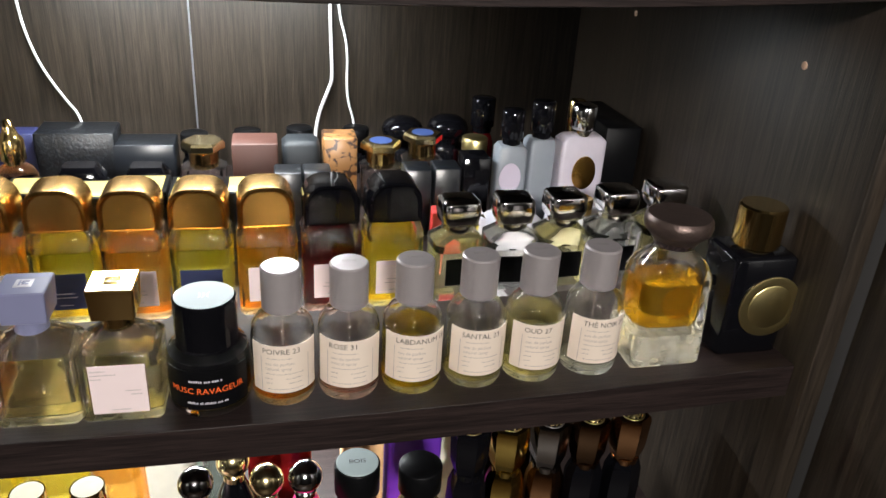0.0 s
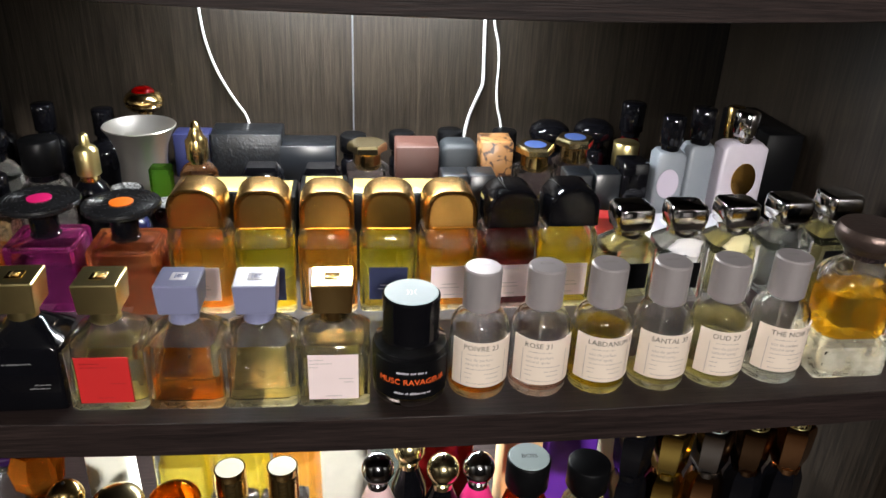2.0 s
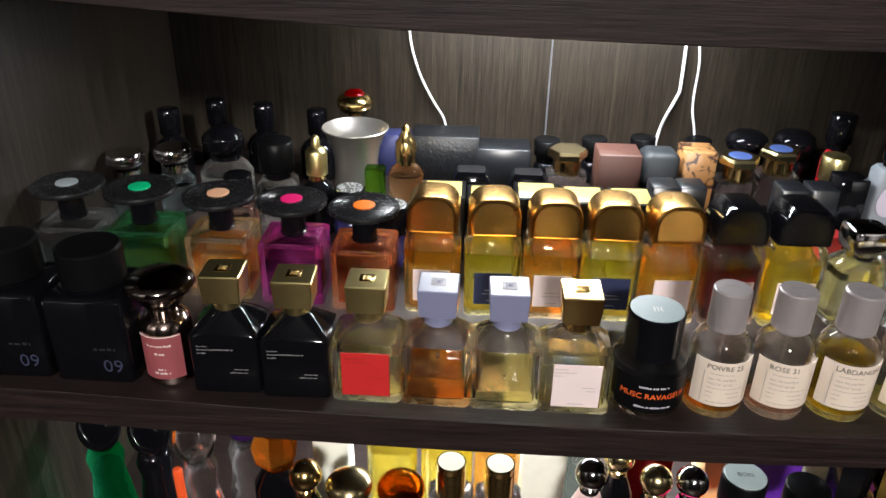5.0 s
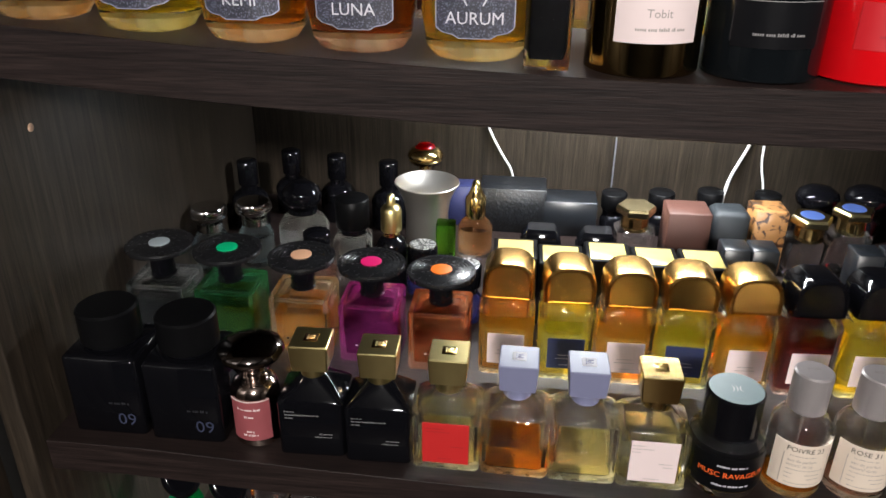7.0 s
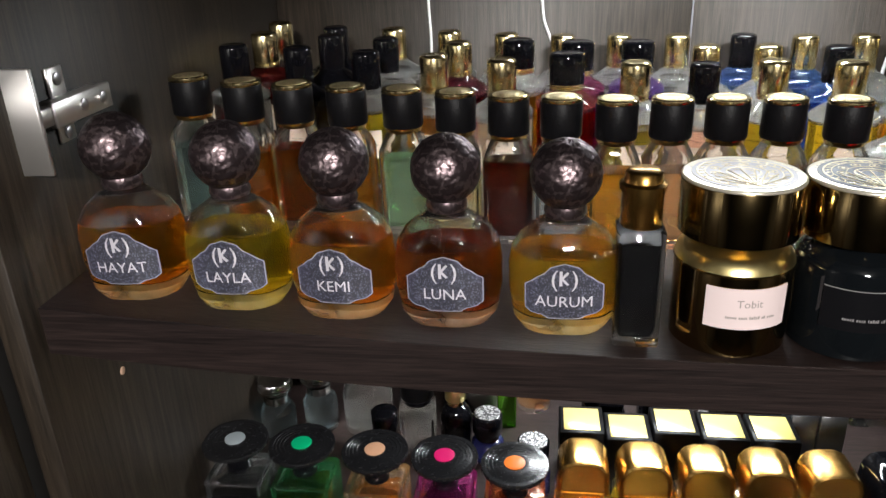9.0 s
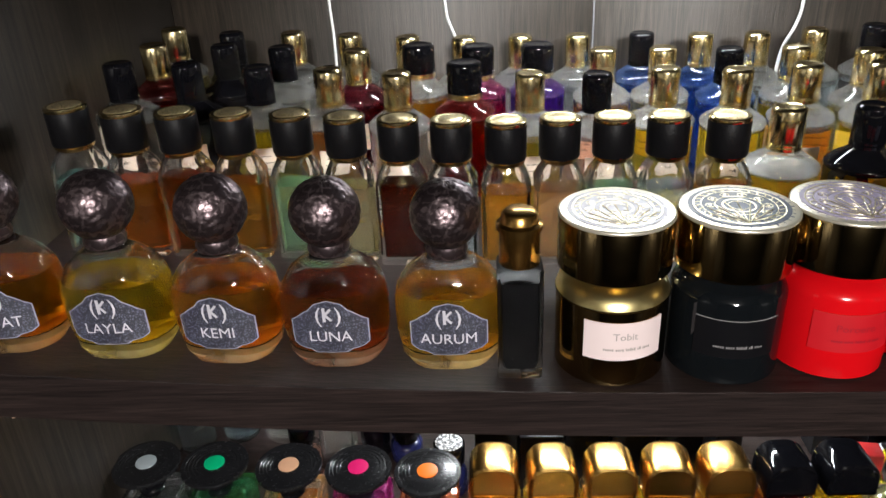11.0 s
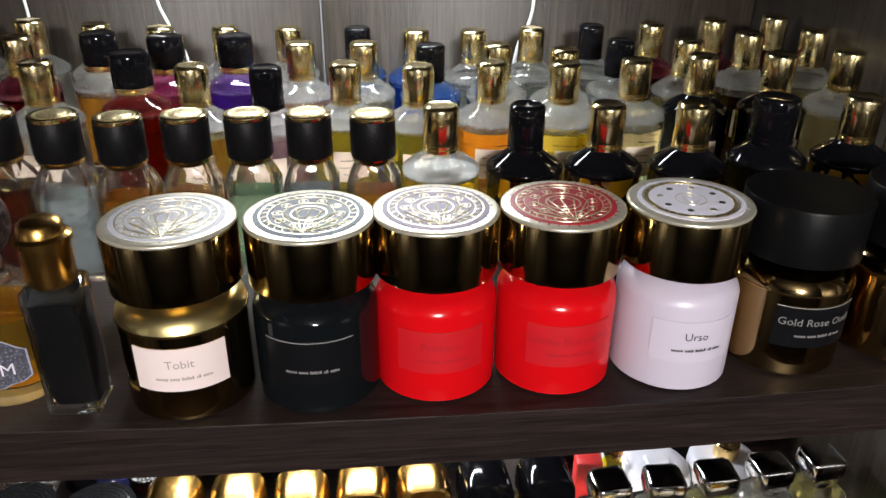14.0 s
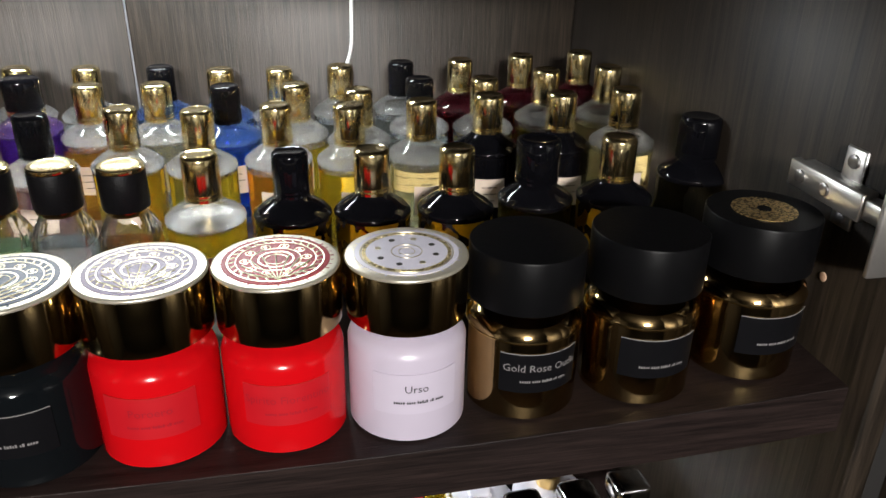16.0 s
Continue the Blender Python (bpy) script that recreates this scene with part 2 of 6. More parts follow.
WOOD_X = wood("dark_wood_along_x", (0.011, 0.0070, 0.0065), (0.028, 0.0180, 0.0160), (1.0, 34, 34), 0.48, 0.32, 0.18)
WOOD_Z = wood("dark_wood_along_z", (0.011, 0.0085, 0.0062), (0.042, 0.031, 0.022), (22, 22, 0.9), 0.38, 0.55, 0.3)
CAST = cast_glass("cast_glass", 1.48, lit_share=0.005)
HOLLOW = cast_glass("hollow", 0.68)
CLEAR = CAST
THICK = CAST
GOLD = solid("polished_gold", (0.78, 0.55, 0.22), 0.16, 1.0, 0.05)
PALE_GOLD = solid("pale_gold", (0.85, 0.70, 0.38), 0.18, 1.0, 0.05)
SATIN_GOLD = solid("satin_copper_gold", (0.58, 0.33, 0.09), 0.25, 1.0, 0.08)
BRASS = solid("brushed_brass", (0.80, 0.66, 0.30), 0.30, 1.0, 0.08)
CHROME = solid("chrome", (0.68, 0.67, 0.66), 0.09, 1.0, 0.03)
STEEL = solid("satin_steel", (0.55, 0.54, 0.55), 0.32, 1.0, 0.06)
PEWTER = patterned("embossed_dark_pewter", (0.22, 0.17, 0.175), (0.10, 0.075, 0.08), 150, 0.36, 0.95, 0.50)
CAPSTEEL = solid("satin_cap_steel", (0.40, 0.36, 0.36), 0.38, 0.55, 0.06)
BLACK = solid("glossy_black", (0.003, 0.003, 0.004), 0.07, 0.0, 0.2, 60, 0, 0, 0.26)
MATT = solid("matt_black", (0.0032, 0.0032, 0.0036), 0.36, 0.0, 0.25, 90, 0.1, 0, 0.09)
LEATHER = solid("black_leather", (0.0045, 0.0043, 0.005), 0.42, 0.0, 0.3, 220, 0.4, 0, 0.10)
PAPER = solid("cream_paper", (0.62, 0.52, 0.43), 0.75, 0.0, 0.04, 30)
PINKPAPER = solid("pale_pink_paper", (0.68, 0.56, 0.55), 0.7, 0.0, 0.04, 30)
WHITE = solid("white_paint", (0.48, 0.43, 0.52), 0.32, 0.0, 0.03, 20)
NAVY = solid("navy_paper", (0.012, 0.018, 0.06), 0.6, 0.0, 0.2, 40)
REDPAPER = solid("red_paper", (0.44, 0.012, 0.012), 0.55, 0.0, 0.06, 30)
REDGLASS = solid("red_lacquer", (0.52, 0.003, 0.006), 0.16, 0.0, 0.05, 20, 0, 0, 0.35)
LILAC = solid("lilac_lacquer", (0.16, 0.165, 0.26), 0.30, 0.0, 0.05, 40)
INK = solid("black_ink", (0.02, 0.02, 0.02), 0.7)
GREYINK = solid("grey_ink", (0.30, 0.27, 0.25), 0.8)
SILVERINK = solid("silver_ink", (0.48, 0.46, 0.50), 0.4)
ORANGEINK = solid("orange_ink", (0.80, 0.12, 0.02), 0.6)
CABLE = solid("white_cable", (0.78, 0.78, 0.76), 0.5, 0.0, 0.05)

# ---- shape helpers ----


def part(name, mesh, material, parent, label=""):
    """Links a mesh as one object under a thing or part."""
    mesh.materials.clear()
    mesh.materials.append(material)
    ob = new(name, mesh)
    ob.parent = parent
    if material.name in GLASSY:
        ob.visible_shadow = False
    if label:
        ob["label"] = label
    return ob


def shaped(verts, faces, smooth=40):
    me = bpy.data.meshes.new("mesh")
    me.from_pydata(verts, [], faces)
    bm = bmesh.new()
    bm.from_mesh(me)
    bmesh.ops.recalc_face_normals(bm, faces=bm.faces)
    bm.to_mesh(me)
    bm.free()
    if smooth:
        me.shade_smooth()
        me.set_sharp_from_angle(angle=radians(smooth))
    return me


def loft(sections, k=6, x=0.0, y=0.0, z=0.0, smooth=40):
    """Rings of rounded rectangles (height, width, depth, corner radius), from bottom to top, closed at both ends."""
    verts, faces = [], []
    for h, w, d, r in sections:
        r = max(1e-4, min(r, w / 2, d / 2))
        for cx, cy, a0 in ((1, 1, 0), (-1, 1, 90), (-1, -1, 180), (1, -1, 270)):
            for i in range(k):
                a = radians(a0 + 90 * (i + (0.0 if r < min(w, d) / 2 - 1e-6 else 0.0)) / max(1, (k - 1 if r < min(w, d) / 2 - 1e-6 else k)))
                verts.append((x + cx * (w / 2 - r) + r * math.cos(a), y + cy * (d / 2 - r) + r * math.sin(a), z + h))
    n = 4 * k
    for s in range(len(sections) - 1):
        for i in range(n):
            j = (i + 1) % n
            faces.append((s * n + i, s * n + j, (s + 1) * n + j, (s + 1) * n + i))
    faces.append(tuple(range(n - 1, -1, -1)))
    faces.append(tuple(range((len(sections) - 1) * n, len(sections) * n)))
    return shaped(verts, faces, smooth)


def turned(profile, k=7, x=0.0, y=0.0, z=0.0, smooth=40):
    """A turned body from (height, radius) pairs."""
    return loft([(h, 2 * r, 2 * r, r) for h, r in profile], k, x, y, z, smooth)


def block(w, d, h, bev=0.001, x=0.0, y=0.0, z=0.0, k=3):
    """Box with rounded edges, standing on z."""
    return loft([(0, w - 2 * bev, d - 2 * bev, bev), (bev, w, d, bev * 1.4), (h - bev, w, d, bev * 1.4), (h, w - 2 * bev, d - 2 * bev, bev)], k, x, y, z, 50)


def ball(r, z, k=8, x=0.0, y=0.0, squash=1.0):
    prof = [(z - r * squash * math.cos(math.pi * i / 12), max(1e-4, r * math.sin(math.pi * i / 12))) for i in range(13)]
    return turned(prof, k, x, y, 0, 60)


def patch(w, z0, z1, radius=0.0, y=0.0, x=0.0, thick=0.0004, cols=10):
    """A label: a thin sheet, flat or wrapped round an upright cylinder, facing -y."""
    verts, faces = [], []
    for layer in (0, thick):
        for i in range(cols + 1):
            u = x - w / 2 + w * i / cols
            for h in (z0, z1):
                if radius:
                    a = u / radius
                    verts.append(((radius + layer) * math.sin(a), y - (radius + layer) * math.cos(a), h))
                else:
                    verts.append((u, y - layer, h))
    m = 2 * (cols + 1)
    for i in range(cols):
        a = 2 * i
        faces += [(a + m, a + m + 2, a + m + 3, a + m + 1), (a, a + 1, a + 3, a + 2), (a, a + 2, a + m + 2, a + m), (a + 1, a + m + 1, a + m + 3, a + 3)]
    faces += [(0, m, m + 1, 1), (m - 2, m - 1, 2 * m - 1, 2 * m - 2)]
    return shaped(verts, faces, 30)


def words(w, z0, z1, radius=0.0, y=0.0, x=0.0, thick=0.0001, cols=0):
    """A line of small print too fine to read: letter-sized bars in word groups."""
    h, u, verts, faces = z1 - z0, x - w / 2, [], []
    rng = random.Random(int(1e6 * (w + z0 + 3 * x + radius)))
    while u < x + w / 2:
        for _ in range(rng.randint(2, 7)):
            lw, top = h * rng.uniform(0.35, 0.6), h * rng.choice((0.65, 0.7, 0.75, 1.0))
            if u + lw > x + w / 2:
                break
            k = len(verts)
            for uu, hh in ((u, z0), (u + lw, z0), (u + lw, z0 + top), (u, z0 + top)):
                verts.append((radius * math.sin(uu / radius), y - radius * math.cos(uu / radius), hh) if radius else (uu, y - thick, hh))
            faces.append((k, k + 1, k + 2, k + 3))
            u += lw + h * 0.18
        u += h * 0.45
    return shaped(verts, faces, 0)


def letters(text, size, x, z, radius=0.0, y=0.0, align="CENTER"):
    """Raised lettering as a mesh, facing -y, flat or wrapped."""
    cu = bpy.data.curves.new("lettering", "FONT")
    cu.body, cu.size, cu.align_x, cu.resolution_u = text, size, align, 2
    ob = bpy.data.objects.new("lettering", cu)
    me = bpy.data.meshes.new_from_object(ob)
    bpy.data.objects.remove(ob)
    for v in me.vertices:
        u, h = v.co.x + x, v.co.y + z
        if radius:
            v.co = (radius * math.sin(u / radius), y - radius * math.cos(u / radius), h)
        else:
            v.co = (u, y, h)
    return me


def thing(name, x, y, z, label, category, group="", turn=0.0):
    e = new(name)
    e.empty_display_size = 0.02
    e.matrix_world = pose(x, y, z, 0, 0, turn)
    return tagged(e, label, category, group)


# ---- cabinet ----
XL, XR, YF, YB = -0.585, 0.401, 0.492, 1.030
Z_MID, Z_UP, Z_LOW = 1.156, 1.4715, 0.885


def z_up(x):
    return Z_UP + (0.078 if x < 0.02 else 0.0926) * (x - 0.02) ** 2


def z_mid(x):
    return Z_MID + 0.010 * min(1.4, ((x + 0.06) / 0.38) ** 2)


def z_low(x):
    return Z_LOW


def box_mesh(x0, x1, y0, y1, z0, z1):
    return block(x1 - x0, y1 - y0, z1 - z0, 0.0008, (x0 + x1) / 2, (y0 + y1) / 2, z0)


def shelf_mesh(top, thick, x0, x1):
    """A board that sags under its load, with eased front edges."""
    verts, faces, cols = [], [], 30
    ring = [(YF, -thick + 0.0006), (YF, -0.0005), (YF + 0.0005, 0), (YB, 0), (YB, -thick), (YF + 0.001, -thick)]
    for i in range(cols + 1):
        x = x0 + (x1 - x0) * i / cols
        verts += [(x, yy, top(x) + dz) for yy, dz in ring]
    n = len(ring)
    for i in range(cols):
        for j in range(n):
            a, b = i * n + j, i * n + (j + 1) % n
            faces.append((a, b, b + n, a + n))
    faces += [tuple(range(n)), tuple(range(cols * n, cols * n + n))]
    return shaped(verts, faces, 30)


def structure(name, mesh, material, label, category):
    mesh.materials.append(material)
    return tagged(new(name, mesh), label, category, kind="structure")


cab = thing("display_cabinet", 0, 0, 0, "dark wenge laminate cabinet with sagging shelves full of perfume", "cabinet")
part("side_panel", box_mesh(XL - 0.018, XL, 0.475, YB + 0.01, 0.02, 2.1), WOOD_Z, cab)
part("side_panel", box_mesh(XR, XR + 0.018, 0.475, YB + 0.01, 0.02, 2.1), WOOD_Z, cab)
part("back_panel", box_mesh(XL, -0.0935, YB, YB + 0.01, 0.02, 2.1), WOOD_Z, cab)
part("back_panel", box_mesh(-0.0915, XR, YB, YB + 0.01, 0.02, 2.1), WOOD_Z, cab)
part("joint_strip", box_mesh(-0.0935, -0.0915, YB - 0.0008, YB - 0.0002, 0.02, 2.1), solid("grey_joint", (0.10, 0.10, 0.11), 0.4), cab, "thin grey joint strip")
part("shelf", shelf_mesh(z_up, 0.034, XL, XR), WOOD_X, cab, "sagging dark wood shelf board")
part("shelf", shelf_mesh(z_mid, 0.029, XL, XR), WOOD_X, cab, "sagging dark wood shelf board")
part("shelf", shelf_mesh(z_low, 0.029, XL, XR), WOOD_X, cab)
part("shelf", shelf_mesh(lambda x: 1.826 + 0 * x, 0.03, XL, XR), WOOD_X, cab)
part("top_panel", box_mesh(XL - 0.018, XR + 0.018, 0.475, YB + 0.01, 2.1, 2.118), WOOD_X, cab)
part("base_panel", box_mesh(XL - 0.018, XR + 0.018, 0.475, YB + 0.01, 0.0, 0.02), WOOD_X, cab)
PEG = solid("bare_wood_peg", (0.55, 0.36, 0.25), 0.6)


def hole(x, y, z, side):
    """Pale screw cover in the side panel."""
    me = turned([(0, 0.0032), (0.0006, 0.0032), (0.001, 0.0024)], 5)
    me.transform(Matrix.Translation((x, y, z)) @ Euler((0, radians(90 * side), 0)).to_matrix().to_4x4())
    part("screw_cover", me, PEG, cab, "pale screw cover cap")


hole(XL, 0.563, 1.408, 1)
hole(XR, 0.572, 1.392, -1)
hole(XR, 0.537, 1.539, -1)
hole(XR, 0.87, 1.385, -1)


def cabinet_door(x, side):
    d = part("door", box_mesh(-0.008, 0.008, -0.43, -0.07, 0.07, 1.95), WOOD_Z, cab, "open dark framed door")
    for nm, b in (("stile", (-0.011, 0.011, -0.07, 0, 0, 2.02)), ("stile", (-0.011, 0.011, -0.5, -0.43, 0, 2.02)), ("rail", (-0.011, 0.011, -0.43, -0.07, 1.95, 2.02)), ("rail", (-0.011, 0.011, -0.43, -0.07, 0, 0.07))):
        part(nm, box_mesh(*b), WOOD_Z, d)
    d.matrix_local = pose(x, 0.468, 0.06, 0, 0, side * 12)


cabinet_door(XL - 0.03, -1)
cabinet_door(XR + 0.03, 1)

# room that closes the place
PLASTER = solid("room_plaster", (0.055, 0.052, 0.050), 0.8, 0, 0.06, 6, 0.2)
structure("floor", box_mesh(-1.9, 1.9, -2.4, 1.1, -0.06, 0), wood("floor_boards", (0.03, 0.018, 0.011), (0.07, 0.045, 0.028), (20, 1.2, 20), 0.5), "brown wooden floor of the dim room", "floor")
structure("ceiling", box_mesh(-1.9, 1.9, -2.4, 1.1, 2.5, 2.56), PLASTER, "plain pale ceiling", "ceiling")
structure("wall_north", box_mesh(-1.9, 1.9, 1.06, 1.1, 0, 2.5), PLASTER, "plain wall behind the cabinet", "wall")
structure("wall_south", box_mesh(-1.9, 1.9, -2.4, -2.3, 0, 2.5), PLASTER, "plain wall facing the cabinet", "wall")
structure("wall_west", box_mesh(-1.9, -1.8, -2.3, 1.06, 0, 2.5), PLASTER, "plain side wall", "wall")
structure("wall_east", box_mesh(1.8, 1.9, -2.3, 1.06, 0, 2.5), PLASTER, "plain side wall", "wall")
cl = thing("ceiling_light", -0.05, -1.6, 2.5, "round frosted ceiling light of the room", "lamp")
part("rim", turned([(-0.03, 0.16), (0, 0.17)], 8), WHITE, cl)
part("diffuser", turned([(-0.055, 0.10), (-0.045, 0.14), (-0.031, 0.15)], 8), glow("lamp_glow", (1, 0.93, 0.84), 3), cl)
area_lamp("ceiling_lamp", look((-0.05, -1.6, 2.42), (-0.05, 0.5, 1.3)), ROOM_WATTS, 0.3, 0.3, (1, 0.965, 0.93))


def led_bar(top, x0, x1, y, watts=LED_WATTS):
    zz = top - 0.011
    b = thing("led_bar", (x0 + x1) / 2, y, zz, "slim white cabinet light bar under a shelf", "lamp", "light bars under the shelves")
    part("housing", block(x1 - x0, 0.022, 0.010, 0.002), WHITE, b)
    part("diffuser", block(x1 - x0 - 0.01, 0.016, 0.003, 0.001, 0, 0, -0.003), glow("led_glow", (0.93, 0.97, 1.0), 30), b, "glowing diffuser")
    area_lamp("led_lamp", pose((x0 + x1) / 2, y, zz - 0.004), watts, x1 - x0 - 0.01, 0.016, (0.92, 0.97, 1.0))


led_bar(1.4445, -0.25, 0.065, 0.895)
led_bar(1.796, -0.25, 0.10, 0.895, 2.0)
led_bar(1.127, -0.25, 0.065, 0.80, 9.0)


def cable(name, pts, r=0.0016):
    cu = bpy.data.curves.new(name, "CURVE")
    cu.dimensions, cu.bevel_depth, cu.bevel_resolution = "3D", r, 2
    sp = cu.splines.new("NURBS")
    sp.points.add(len(pts) - 1)
    for p, q in zip(sp.points, pts):
        p.co = (*q, 1)
    sp.use_endpoint_u, sp.order_u = True, 3
    ob = bpy.data.objects.new(name, cu)
    me = bpy.data.meshes.new_from_object(ob)
    bpy.data.objects.remove(ob)
    me.materials.append(CABLE)
    me.shade_smooth()
    return tagged(new(name, me), "thin white power cable hanging on the back panel", "cable", "light cables")


YC = 1.024
cable("light_cable", [(-0.278, YC, 1.442), (-0.278, YC, 1.353), (-0.267, YC, 1.294), (-0.244, YC, 1.248), (-0.222, YC, 1.217), (-0.222, YC - 0.006, 1.165)], 0.0016)
cable("light_cable", [(0.073, YC, 1.442), (0.073, YC, 1.361), (0.076, YC, 1.273), (0.074, YC, 1.266), (0.052, YC, 1.211), (0.052, YC - 0.006, 1.165)], 0.0022)
cable("light_cable", [(0.081, YC, 1.442), (0.081, YC, 1.360), (0.096, YC, 1.314), (0.093, YC, 1.250), (0.106, YC, 1.211), (0.106, YC - 0.006, 1.165)], 0.0016)
cable("light_cable", [(-0.267, YC, 1.790), (-0.267, YC, 1.622), (-0.255, YC, 1.588), (-0.235, YC, 1.547), (-0.235, YC - 0.006, 1.485)], 0.0016)
cable("light_cable", [(0.143, YC, 1.790), (0.143, YC, 1.615), (0.139, YC, 1.585), (0.120, YC, 1.551), (0.120, YC - 0.006, 1.485)], 0.002)
cable("light_cable", [(-0.398, YC, 1.790), (-0.398, YC, 1.632), (-0.396, YC, 1.600), (-0.396, YC, 1.585), (-0.396, YC - 0.006, 1.485)], 0.0016)

# ---- bottle builders ----


def round_caps(h, r, edge=0.0012):
    return [(0, r - edge), (edge, r), (h - edge, r), (h, r - edge)]


def lab_bottle(x, y, title, fill, key, top_print):
    b = thing("perfume_bottle", x, y, z_mid(x), "round clear bottle, " + ("nearly empty" if fill < 0.03 else "half full") + ", steel cap, typed cream label", "perfume bottle", "round apothecary bottles in the front row", random.uniform(-5, 5))
    R = 0.0225
    part("glass_body", turned([(0, 0.017), (0.0015, 0.0205), (0.006, R), (0.053, R), (0.060, 0.0212), (0.066, 0.0175), (0.070, 0.0125), (0.075, 0.0095)]), CAST, b)
    part("inner_wall", turned([(fill + 0.0003, 0.0206), (0.054, 0.0207), (0.060, 0.0195), (0.0655, 0.016), (0.0695, 0.0105), (0.0745, 0.008)]), HOLLOW, b)
    part("liquid", turned([(0.008, 0.0185), (0.010, 0.0205), (fill - 0.001, 0.0207), (fill, 0.0205)]), liquid(key), b, key + " perfume")
    part("glass_base", turned([(0.0012, 0.016), (0.003, 0.0195), (0.0072, 0.0205)], 7), lit_foot_glass(key), b, "thick glass foot")
    part("spray_tube", turned([(0.01, 0.0009), (0.07, 0.0009)], 3), CLEAR, b)
    part("collar", turned([(0.070, 0.0105), (0.075, 0.0105)]), STEEL, b)
    cap = part("cap", turned(round_caps(0.0325, 0.0138), 8, 0, 0, 0.0715), CAPSTEEL, b, "brushed steel cap")
    part("stamp", letters(top_print, 0.0045, 0, 0), GREYINK, cap).matrix_local = Matrix.Translation((0, 0, 0.1043)) @ pose(0, 0, 0, -90)
    lab = part("label", patch(0.052, 0.0145, 0.0530, R + 0.0003, cols=14), PAPER, b, "cream typed label")
    rr = R + 0.0010
    part("lettering", letters(title, 0.0060, -0.0165, 0.0465, rr, 0, "LEFT"), INK, lab)
    part("lettering", letters("eau de parfum", 0.0036, -0.0145, 0.0375, rr, 0, "LEFT"), GREYINK, lab)
    part("lettering", letters("natural spray", 0.0036, -0.0145, 0.0335, rr, 0, "LEFT"), GREYINK, lab)
    for z0, w, u in ((0.0425, 0.018, -0.004), (0.0300, 0.028, 0), (0.0260, 0.006, -0.012), (0.0260, 0.012, 0.006), (0.0222, 0.005, -0.012), (0.0222, 0.010, 0.007), (0.0175, 0.026, 0)):
        part("text_line", words(w, z0, z0 + 0.0009, rr, 0, u, 0.0001, 6), GREYINK, lab)
    for u in (-0.0175, 0.0175):
        part("border_line", patch(0.0004, 0.016, 0.044, rr, 0, u, 0.0001, 1), GREYINK, lab)
    return b


